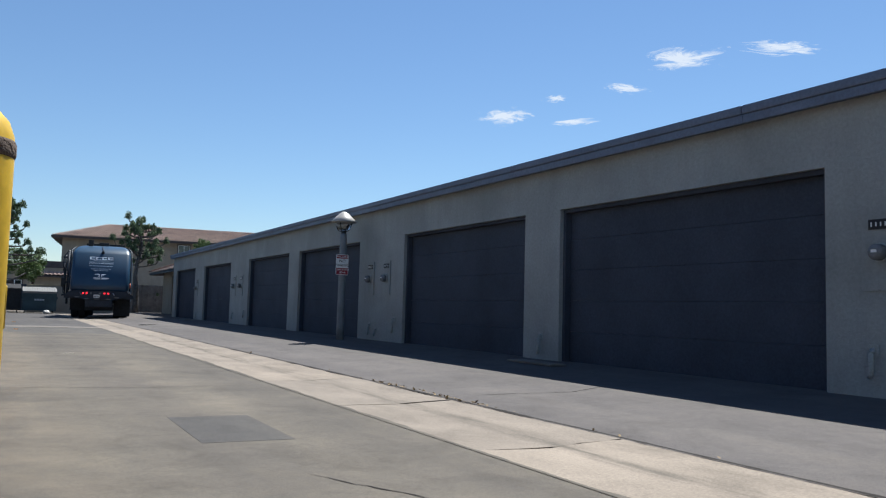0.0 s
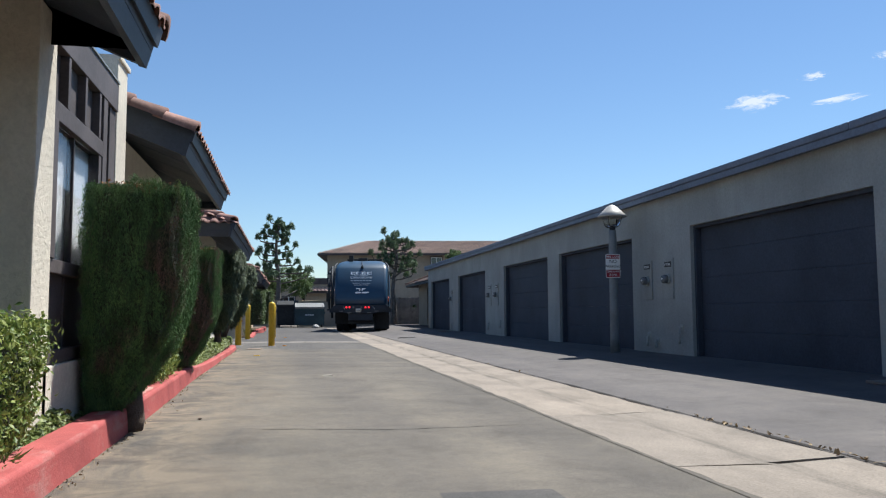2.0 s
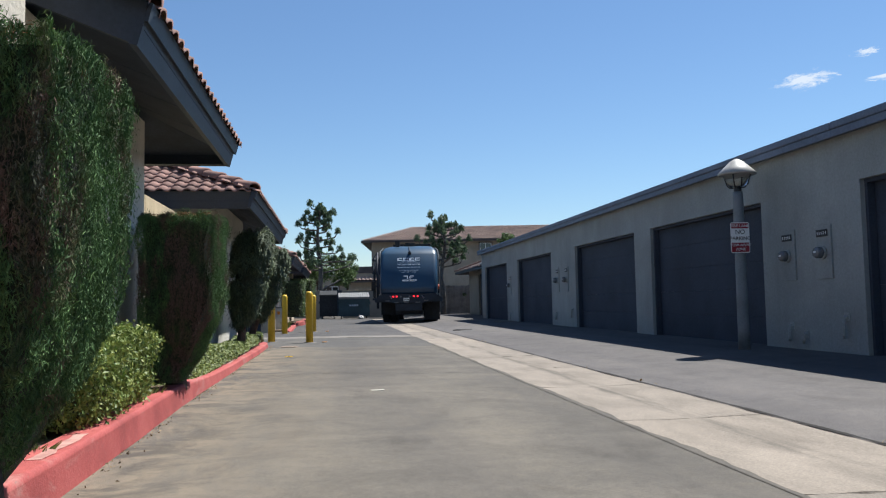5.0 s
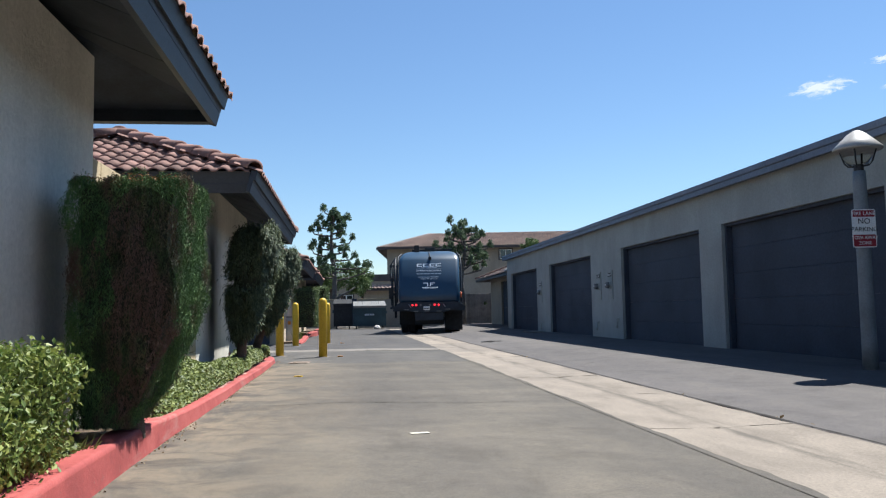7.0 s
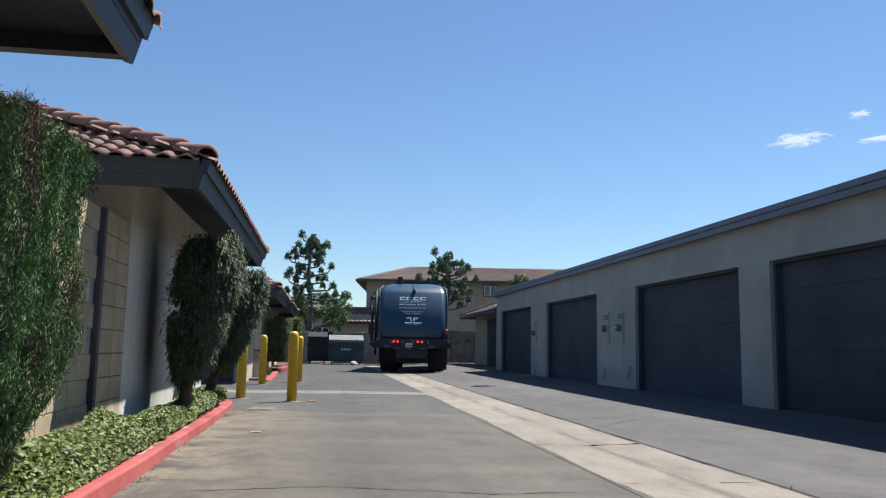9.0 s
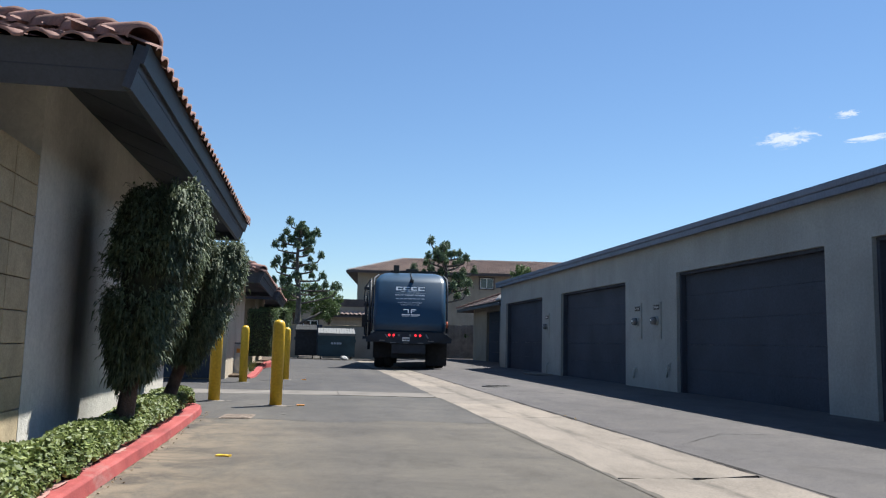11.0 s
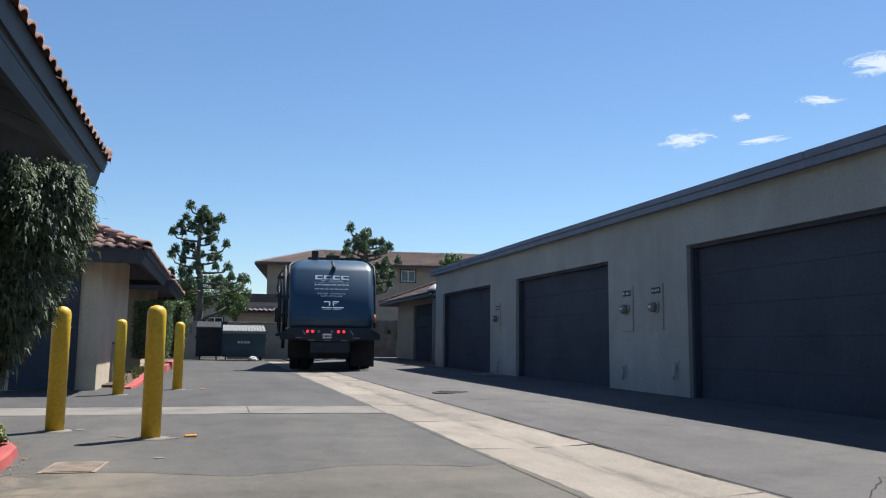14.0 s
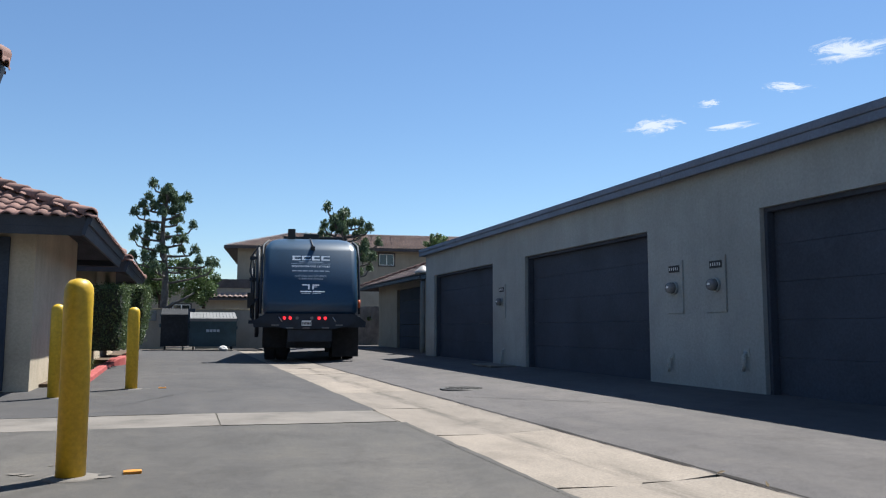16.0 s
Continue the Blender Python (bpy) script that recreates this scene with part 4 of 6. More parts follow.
def build_bay():
    """Stucco fin wall, the pale pier and the dark wooden window wall between two houses."""
    b = bm_()
    box(b, -8.3, -7.745, -15.95, -15.56, 0.0, 2.985, 0.018)
    box(b, -8.31, -7.725, -15.945, -15.54, 2.955, 3.0, 0.008)
    struct("wall_fin", b, M_STUCCO_W, "pale rough stucco fin wall between the houses", "wall")
    b = bm_()
    box(b, -8.2, -7.72, -18.10, -17.76, 0.0, 2.62, 0.01)
    struct("wall_pier", b, M_STUCCO_W, "pale rough stucco pier beside the window", "wall")
    b = bm_()
    box(b, -8.2, -7.72, -17.84, -15.955, 0.0, 0.52, 0.01)
    struct("wall_base", b, M_STUCCO_W, "low pale stucco wall under the window", "wall")
    b = bm_()
    prism(b, [(-7.725, 2.735), (-7.725, 2.75), (-7.9, 2.79), (-8.3, 2.80), (-8.3, 2.735)], "y", -17.84, -15.955)
    struct("trim_bay_roof", b, M_POST, "grey metal flashing over the window wall", "trim")
    w = thing("window_1", "dark-framed window wall with pale vertical blinds behind glass", "window", kind="structure")
    x0, x1 = -7.86, -7.74

    def bar(y0, y1, z0, z1, xa=x0, xb=x1, mat=None, name="window_frame"):
        b = bm_()
        box(b, xa, xb, y0, y1, z0, z1, 0.005)
        return part(name, b, mat or M_BROWN, w)
    bar(-17.84, -15.955, 2.50, 2.733, x0, -7.735)
    bar(-17.84, -16.43, 2.03, 2.15)
    for y in (-17.84, -17.42, -16.99, -16.57):
        bar(y, y + 0.055, 2.152, 2.498)
    bar(-16.43, -16.30, 0.525, 2.498)
    bar(-16.16, -15.955, 0.525, 2.498, x0, -7.755)
    for a, c in ((-17.785, -17.42), (-17.365, -16.99), (-16.935, -16.57), (-16.515, -16.43)):
        bar(a, c, 2.152, 2.498, -7.83, -7.795, name="panel")
    bar(-16.30, -16.16, 0.525, 2.498, -7.86, -7.81, name="panel")
    # glazing with blinds, and the dark lower panels
    bar(-17.84, -16.43, 0.525, 0.61)
    bar(-17.84, -16.43, 1.08, 1.165)
    for y, wide, face in ((-17.757, 0.12, -7.73), (-17.12, 0.022, -7.772), (-16.53, 0.08, -7.745)):
        bar(y, y + wide, 1.167, 2.028, x0, face)
    for a, c in ((-17.637, -17.12), (-17.098, -16.53)):
        b = bm_()
        box(b, -7.79, -7.782, a, c, 1.166, 2.029)
        g = part("pane", b, M_GLASS, w, "clear glass pane")
        g.visible_shadow = False
        b = bm_()
        k = int((c - a) / 0.1)
        for q in range(k):
            ya, yb = a + (c - a) * q / k, a + (c - a) * (q + 1) / k
            prism(b, [(-7.838, ya + 0.002), (-7.826, yb + 0.004), (-7.824, yb + 0.003), (-7.836, ya + 0.001)], "z", 1.168, 2.026)
        part("blind", b, M_BLIND, w, "pale vertical blind, closed")
    for a, c in ((-17.84, -17.2), (-17.15, -16.43)):
        bar(a, c, 0.612, 1.078, -7.82, -7.80, name="panel")
    b = bm_()
    box(b, -8.25, -7.87, -17.84, -15.955, 0.525, 2.73)
    struct("wall_behind_window", b, M_BROWN, "dark wall behind the window wall", "wall")


build_bay()


def build_blocks():
    w = thing("wall_block_fence", "tan concrete block wall between two houses", "block wall", kind="structure")
    me = mesh_of("block", box(bm_(), -0.19, 0.0, 0.004, 0.396, 0.003, 0.197, 0.005), M_BLOCK)
    half = mesh_of("block", box(bm_(), -0.19, 0.0, 0.004, 0.196, 0.003, 0.197, 0.005), M_BLOCK)
    for r in range(10):
        y = -11.9
        if r % 2:
            ob = new("block", half)
            ob.parent, ob.matrix_basis = w, pose(-8.13, y, r * 0.2)
            y += 0.2
        while y < -8.75:
            ob = new("block", me)
            ob.parent, ob.matrix_basis = w, pose(-8.13, y, r * 0.2)
            y += 0.4
        # the end column stands a little proud, square blocks on top of one another
        for k in range(2):
            ob = new("block", me)
            ob.parent, ob.matrix_basis = w, pose(-8.095, -8.462 + k * 0.4, r * 0.2)
    b = bm_()
    box(b, -8.30, -8.142, -11.9, -7.664, 0.0, 1.99)
    part("mortar", b, M_STUCCO_G, w, "grey mortar bed")
    b = bm_()
    box(b, -8.139, -8.09, -8.55, -8.466, 0.05, 2.0, 0.006)
    struct("trim_wall_post", b, M_BROWN, "dark wooden post on the block wall", "post")


build_blocks()
b = bm_()
box(b, -9.3, -8.36, 4.19, 4.245, 0.02, 2.02, 0.01)
dd = struct("door_1", b, M_DOOR, "dark painted door in the stucco end wall", "door")
b = bm_()
tube(b, [(-8.45, 4.19, 1.0), (-8.45, 4.13, 1.0), (-8.55, 4.12, 1.0)], 0.012, 8)
part("door_handle", b, M_GALV, dd)


# ---- plants ----
def block_surface(n, x0, x1, y0, y1, z0, z1, foot, rng, round_=0.06):
    """Points and normals over a clipped block that narrows towards its foot."""
    cx, cy = (x0 + x1) / 2, (y0 + y1) / 2
    hx, hy, hz = (x1 - x0) / 2, (y1 - y0) / 2, z1 - z0
    areas = np.array([2 * hx * hz, 2 * hx * hz, 2 * hy * hz, 2 * hy * hz, 4 * hx * hy])
    side = rng.choice(5, n, p=areas / areas.sum())
    a, b = rng.uniform(-1, 1, n), rng.uniform(0, 1, n)
    p, nr = np.zeros((n, 3)), np.zeros((n, 3))
    for k, (ax, sg) in enumerate(((1, -1), (1, 1), (0, -1), (0, 1))):
        s = side == k
        p[s, 1 - ax], p[s, ax], p[s, 2] = a[s], sg, b[s]
        nr[s, ax] = sg
    s = side == 4
    p[s, 0], p[s, 1], p[s, 2] = a[s], rng.uniform(-1, 1, s.sum()), 1
    nr[s, 2] = 1
    lump = np.array([noise.noise((q[0] * 2.1 + x0 * 7, q[1] * 2.1 + y0, q[2] * 3.3)) for q in p])
    taper = foot + (1 - foot) * np.sin(np.clip(p[:, 2] / 0.58, 0, 1) * math.pi / 2)
    fine = np.array([noise.noise((q[0] * 7 + x0 * 3, q[1] * 7 + y0, q[2] * 4.5)) for q in p])
    grow = 1 + round_ * 0.7 * lump + 0.05 * fine - 0.035 * np.clip(np.abs(p[:, 0]) * np.abs(p[:, 1]), 0, 1)
    out = np.stack([x0 + (p[:, 0] + 1) * hx * taper * grow, cy + p[:, 1] * hy * (0.45 + 0.55 * taper) * grow, z0 + p[:, 2] * hz + 0.05 * lump * (side == 4)], 1)
    return out, nr


# Closed solid without twigs; the shade inside is put into its dark colour.
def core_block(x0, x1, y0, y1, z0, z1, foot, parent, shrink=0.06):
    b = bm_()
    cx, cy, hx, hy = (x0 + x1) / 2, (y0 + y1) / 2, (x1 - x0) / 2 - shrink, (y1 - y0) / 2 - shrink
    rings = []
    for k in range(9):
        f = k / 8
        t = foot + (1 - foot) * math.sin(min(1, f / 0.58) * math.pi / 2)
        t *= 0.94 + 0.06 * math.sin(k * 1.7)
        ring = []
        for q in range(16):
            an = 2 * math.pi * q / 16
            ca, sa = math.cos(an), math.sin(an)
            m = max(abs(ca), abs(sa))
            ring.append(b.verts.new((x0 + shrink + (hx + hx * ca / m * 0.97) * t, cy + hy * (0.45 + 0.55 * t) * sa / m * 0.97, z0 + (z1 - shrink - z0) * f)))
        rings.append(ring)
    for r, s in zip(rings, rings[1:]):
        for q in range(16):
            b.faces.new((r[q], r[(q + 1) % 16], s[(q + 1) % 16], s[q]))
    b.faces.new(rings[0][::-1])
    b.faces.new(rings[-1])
    part("core", b, M_CORE, parent, "solid core, coloured dark for the shade between twigs")


def juniper_hedge(x0, x1, y0, y1, z0, z1, foot, n, seed, label, dry):
    """dry: where its near side has died back, from a share of its width on, between two heights."""
    rng = np.random.default_rng(seed)
    h = thing("clipped_juniper", label, "hedge", group="clipped junipers behind the kerb")
    core_block(x0, x1, y0, y1, z0, z1, foot, h, 0.05)
    pts, nr = block_surface(n, x0, x1, y0, y1, z0, z1, foot, rng)
    tuft = np.array([noise.noise((q[0] * 13, q[1] * 13, q[2] * 6)) for q in pts])
    pts += nr * (rng.normal(-0.012, 0.014, (n, 1)) + 0.055 * tuft[:, None])
    start, lo, hi = x0 + dry[0] * (x1 - x0), dry[1], dry[2]
    dead = np.array([k[1] < -0.5 and q[0] + 0.22 * noise.noise((q[0] * 4.1, 5.0 + seed, q[2] * 2.2)) + 0.12 * noise.noise((q[0] * 14, q[1] * 14, q[2] * 7)) > start and lo < q[2] + 0.25 * noise.noise((q[0] * 6, 2.0, seed)) < hi for q, k in zip(pts, nr)])
    for sel, mat, words in ((~dead, M_JUNI, "dense green sprays with dry brown patches"), (dead, M_JUNIDRY, "dead purple-brown sprays with little green")):
        if sel.any():
            v, f = leaves(pts[sel], nr[sel], 0.026, 0.15, 0.8, 0, 2.4, rng)
            raw("foliage", v, f, mat, h, words)
    k = 1500
    dry = np.stack([rng.uniform(x0 + 0.05, x1 - 0.06, k), rng.uniform(y0 + 0.05, y1 - 0.06, k), np.full(k, z1)], 1)
    dry = dry[np.array([noise.noise((q[0] * 3, q[1] * 3, 2.0)) for q in dry]) > 0.02]
    dry[:, 2] += rng.normal(0.005, 0.014, len(dry))
    v, f = leaves(dry, np.tile([0, 0, 1.0], (len(dry), 1)), 0.04, 0.3, 0.6, 0, 0.6, rng)
    tagged(raw("dry_clippings", v, f, M_DRYTOP, h), "rusty brown dead tips on top", kind="stuff")
    b = bm_()
    cx, cy = (x0 + x1) / 2 - 0.1, (y0 + y1) / 2
    tube(b, [(cx, cy, 0.0), (cx + 0.03, cy, z0 * 0.6), (cx, cy, z0 + 0.2)], [0.11, 0.09, 0.09], 10)
    part("trunk", b, M_BARK, h)
    return h


juniper_hedge(-7.665, -7.02, -17.25, -16.35, 0.12, 1.70, 0.26, 170000, 11, "tall clipped dark green juniper with a browning corner", (0.72, 0.45, 1.42))
juniper_hedge(-7.82, -7.185, -12.95, -12.15, 0.20, 1.60, 0.46, 130000, 12, "clipped juniper with a large dead brown side", (0.40, 0.3, 1.52))


def strap_bush(cx, cy, z0, z1, rx, ry, lean, fx, n, seed, label):
    """A topiary column of shingled drooping strap leaves, in lumps, on a bare leaning trunk."""
    rng = np.random.default_rng(seed)
    h = thing("topiary_shrub", label, "shrub", group="topiary shrubs by the wall")
    d = rng.normal(0, 1, (n, 3))
    d /= np.linalg.norm(d, axis=1)[:, None]
    sq = np.sign(d) * np.abs(d) ** np.array([0.62, 0.62, 0.52])
    lump = np.array([1 + 0.16 * noise.noise((q[0] * 2.3 + cx, q[1] * 2.3 + cy, q[2] * 2.6)) + 0.17 * noise.noise((q[0] * 5 + cx, q[1] * 5 + cy, q[2] * 5.5)) for q in sq])
    mid, hz = (z0 + z1) / 2, (z1 - z0) / 2
    narrow = np.clip(0.46 + 0.5 * (sq[:, 2] + 1), 0.4, 1.0)
    pts = np.stack([cx + sq[:, 0] * rx * lump * narrow + lean * (sq[:, 2] - 1) * 0.5, cy + sq[:, 1] * ry * lump * narrow, mid + sq[:, 2] * hz * lump], 1)
    pts += d * rng.normal(-0.035, 0.035, (n, 1))
    # each leaf is a narrow blade that bends over and hangs
    out = d * np.array([1, 1, 0.35]) + rng.normal(0, 0.45, (n, 3))
    out /= np.linalg.norm(out, axis=1)[:, None]
    side = np.cross(out, rng.normal(0, 0.35, (n, 3)) + np.array([0, 0, 1.0]))
    side /= np.linalg.norm(side, axis=1)[:, None] + 1e-9
    ln = rng.uniform(0.05, 0.10, (n, 1))
    wd = ln * 0.085
    drop = np.array([0, 0, 1.0])
    bend = pts + out * ln * 0.42 + drop * ln * rng.uniform(-0.15, 0.2, (n, 1))
    tip = bend + out * ln * 0.25 - drop * ln * rng.uniform(0.25, 0.6, (n, 1))
    v = np.stack([pts, bend + side * wd, tip, bend - side * wd], 1).reshape(-1, 3)
    raw("foliage", v.tolist(), (np.arange(n)[:, None] * 4 + np.arange(4)).tolist(), M_PODO, h, "dense narrow drooping leaves")
    # solid core, coloured dark for the shade behind the leaves
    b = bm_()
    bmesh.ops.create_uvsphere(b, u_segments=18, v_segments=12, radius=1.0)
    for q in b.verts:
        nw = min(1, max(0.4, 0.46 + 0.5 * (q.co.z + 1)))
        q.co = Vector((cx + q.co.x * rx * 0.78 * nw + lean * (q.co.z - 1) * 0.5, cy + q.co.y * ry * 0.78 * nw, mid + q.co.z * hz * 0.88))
    part("core", b, M_CORE, h, "solid core, coloured dark for the shade between twigs")
    b = bm_()
    tube(b, [(fx, cy - 0.08, 0.03), (fx + 0.02, cy - 0.05, 0.2), (fx * 0.45 + (cx - lean * 0.8) * 0.55, cy - 0.02, z0 * 0.75 + 0.1), (cx - lean * 0.75, cy, z0 + 0.2), (cx - lean * 0.4, cy, mid)], [0.085, 0.07, 0.062, 0.055, 0.035], 10)
    for k in range(3):
        a = 2.1 * k + seed
        tube(b, [(cx - lean * 0.8, cy, z0 + 0.05), (cx - lean * 0.7 + 0.13 * math.cos(a), cy + 0.16 * math.sin(a), z0 + 0.3)], [0.03, 0.018], 7)
    part("trunk", b, M_BARK, h, "bare brown leaning trunk")


strap_bush(-7.465, -6.50, 0.56, 1.98, 0.30, 0.42, 0.24, -7.73, 62000, 21, "tall topiary shrub with drooping narrow leaves at the stucco wall")
strap_bush(-7.36, -4.05, 0.60, 1.88, 0.32, 0.46, 0.30, -7.82, 56000, 22, "leaning topiary shrub with drooping narrow leaves at the bed's end")


def leafy_mound(name, label, cat, x0, x1, y0, y1, z0, z1, n, size, aspect, mat, seed, foot=0.9, core=True, up=0.3, jitter=0.8, group="", kind=""):
    rng = np.random.default_rng(seed)
    h = thing(name, label, cat, group=group, kind=kind)
    if core:
        core_block(x0, x1, y0, y1, z0, z1, foot, h, min(0.07, (x1 - x0) * 0.2))
    pts, nr = block_surface(n, x0, x1, y0, y1, z0, z1, foot, rng, 0.16)
    pts += nr * rng.normal(-0.02, 0.035, (n, 1))
    v, f = leaves(pts, nr, size, aspect, jitter, 0, up, rng)
    raw("foliage", v, f, mat, h)
    return h


leafy_mound("boxed_shrub", "light green clipped shrub with bare brown twigs low down", "shrub", -7.98, -7.50, -15.25, -13.64, 0.18, 0.655, 19000, 0.035, 0.5, M_SHRUB, 31, 0.85, group="light shrubs in the bed")
leafy_mound("boxed_shrub", "light green clipped shrub in front of the window", "shrub", -8.0, -7.54, -20.3, -18.3, 0.15, 0.80, 19000, 0.035, 0.5, M_SHRUB, 32, 0.85, group="light shrubs in the bed")
leafy_mound("clipped_hedge", "dark green clipped hedge block by the far house", "hedge", -8.1, -7.3, 10.3, 11.5, 0.36, 1.70, 8000, 0.05, 0.55, M_HEDGE, 33, 0.9, group="far clipped hedges")
leafy_mound("clipped_hedge", "rounded green hedge beside the far kerb", "hedge", -8.0, -7.02, 13.2, 14.6, 0.34, 1.85, 7000, 0.06, 0.55, M_HEDGE, 34, 0.75, group="far clipped hedges")


def ivy_bed(y0, y1, top, n, seed, label):
    """Ground cover spread over the soil, thicker in places, spilling to the kerb."""
    rng = np.random.default_rng(seed)
    y = rng.uniform(y0, y1, n)
    x = rng.uniform(-8.0, -7.57, n) + np.interp(y, [-12, -5, -3], [0.0, -0.02, -0.08])
    hill = np.array([max(0.05, 0.6 + 0.7 * noise.noise((a * 2.4, c * 1.3, seed))) for a, c in zip(x, y)])
    edge = np.clip((-7.56 - x) / 0.07, 0.2, 1) * np.clip((y - y0) / 0.3, 0.1, 1) * np.clip((y1 - y) / 0.3, 0.1, 1)
    z = 0.08 + (top - 0.08) * hill * edge * rng.uniform(0.35, 1.0, n) ** 0.5
    pts = np.stack([x, y, z], 1)
    v, f = leaves(pts, np.tile([0.25, -0.15, 0.9], (n, 1)), 0.039, 0.75, 0.5, 0, 0, rng)
    tagged(raw("ivy_ground_cover", v, f, M_IVY), label, "ground cover", "", "stuff")


ivy_bed(-11.95, -8.2, 0.42, 24000, 41, "bright green ivy ground cover behind the red kerb")
ivy_bed(-8.3, -3.1, 0.35, 27000, 42, "bright green ivy ground cover under the topiary shrubs")
ivy_bed(-14.4, -12.7, 0.30, 6500, 43, "sparse ivy and weeds at the shrub's foot")
ivy_bed(-19.6, -17.3, 0.26, 6000, 44, "green ivy below the window shrub")
ivy_bed(-17.3, -15.3, 0.22, 3800, 45, "sparse ivy and weeds under the clipped juniper")


def grass_tuft(x, y, z, n, seed, h=0.14):
    rng = np.random.default_rng(seed)
    vs, fs = [], []
    for k in range(n):
        a, r = rng.uniform(0, 6.28), rng.uniform(0.02, 0.13)
        bx, by = x + rng.normal(0, 0.03), y + rng.normal(0, 0.03)
        tx, ty, tz = bx + r * math.cos(a), by + r * math.sin(a), z + h * rng.uniform(0.5, 1.1)
        i = len(vs)
        vs += [(bx - 0.004, by, z), (bx + 0.004, by + 0.003, z), ((bx + tx) / 2, (by + ty) / 2, (z + tz) / 2 + 0.02), (tx, ty, tz)]
        fs += [(i, i + 1, i + 2), (i, i + 2, i + 3)]
    tagged(raw("grass_tuft", vs, fs, M_IVY), "small tuft of green grass in the bed", "grass", "weeds in the bed", "stuff")


for k, (x, y, z) in enumerate(((-7.62, -15.75, 0.11), (-7.60, -18.9, 0.11), (-7.66, -16.05, 0.11), (-7.63, -13.3, 0.11), (-7.78, 5.5, 0.05), (-7.74, 7.2, 0.05), (-7.8, 9.0, 0.05), (-7.65, -9.4, 0.12))):
    grass_tuft(x, y, z, 40, 60 + k, 0.3 if k in (4, 5, 6) else 0.13)


def pruned_tree(x, y, top, reach, seed, label, first=0.45, sway=0.2, base=0.0, limbs=24, tuft=0.24):
    """A cloud-pruned tree: bare trunk and bent limbs that end in upright needle tufts."""
    rnd = random.Random(seed)
    rng = np.random.default_rng(seed)
    t = thing("pruned_tree", label, "tree", group="pruned trees behind the truck")
    b = bm_()
    n = 9
    trunk = [Vector((x + sway * math.sin(k * 0.9 + seed) * k / n, y + sway * 0.5 * math.cos(k * 1.1), base + (top - base) * 0.93 * k / n)) for k in range(n + 1)]
    tube(b, trunk, [0.17 * (1 - 0.8 * k / n) + 0.02 for k in range(n + 1)], 9)
    part("trunk", b, M_BARKGREY, t, "grey-brown tapering trunk")
    pads = []
    b = bm_()
    for k in range(limbs):
        f = first + (1.0 - first) * (k + rnd.random() * 0.7) / limbs
        s = trunk[0].lerp(trunk[-1], f)
        idx = f * n
        i = min(n - 1, int(idx))
        s = trunk[i].lerp(trunk[i + 1], idx - i)
        az = k * 2.4 + rnd.uniform(-0.4, 0.4)
        ln = reach * (1.05 - 0.72 * ((f - first) / (1 - first)) ** 1.3) * rnd.uniform(0.7, 1.1)
        d = Vector((math.cos(az), math.sin(az) * 0.8, 0))
        rise = rnd.uniform(-0.05, 0.35)
        p1 = s + d * ln * 0.45 + Vector((0, 0, ln * rise * 0.3))
        p2 = s + d * ln * 0.85 + Vector((0, 0, ln * rise * 0.6 + 0.05))
        p3 = s + d * ln + Vector((0, 0, ln * rise + 0.24))
        tube(b, [s, p1, p2, p3], [0.055, 0.045, 0.036, 0.022], 6)
        pads += [(p3, tuft * rnd.uniform(0.85, 1.15))]
        if ln > 0.7:
            for g, up in ((0.55, 0.2), (0.8, 0.24)):
                if rnd.random() < 0.75:
                    q = s.lerp(p2, g)
                    e = q + Vector((rnd.uniform(-0.16, 0.16), rnd.uniform(-0.16, 0.16), up))
                    tube(b, [q, q.lerp(e, 0.5), e], [0.03, 0.024, 0.018], 5)
                    pads += [(e, tuft * rnd.uniform(0.65, 0.95))]
    part("branchwork", b, M_BARKGREY, t, "bent bare limbs")
    pads += [(trunk[-1] + Vector((0, 0, 0.12)), tuft), (trunk[-1] + Vector((0.2, 0, -0.25)), tuft), (trunk[-1] + Vector((-0.2, 0.1, -0.3)), tuft)]
    vs, fs = [], []
    for c, r in pads:
        m = 210
        d = rng.normal(0, 1, (m, 3))
        d /= np.linalg.norm(d, axis=1)[:, None]
        d[:, 2] = np.abs(d[:, 2]) * 1.1 - 0.35
        p = np.array(c) + d * r * rng.uniform(0.2, 1.2, (m, 1)) * np.array([0.6, 0.6, 1.15])
        v, f = leaves(p, d, 0.17, 0.32, 0.9, 0, 1.6, rng)
        k0 = len(vs)
        vs += v
        fs += [[i + k0 for i in q] for q in f]
    raw("crown", vs, fs, M_NEEDLE, t, "separate dark green tufts at the limb ends")


pruned_tree(-7.0, 26.8, 6.85, 1.85, 5, "cloud-pruned tree with tufted bare limbs behind the yard wall", 0.40, 0.16, limbs=26, tuft=0.31)
pruned_tree(0.05, 25.3, 5.8, 1.8, 8, "rounded cloud-pruned tree with tufted limbs behind the truck", 0.52, 0.22, limbs=26, tuft=0.30)


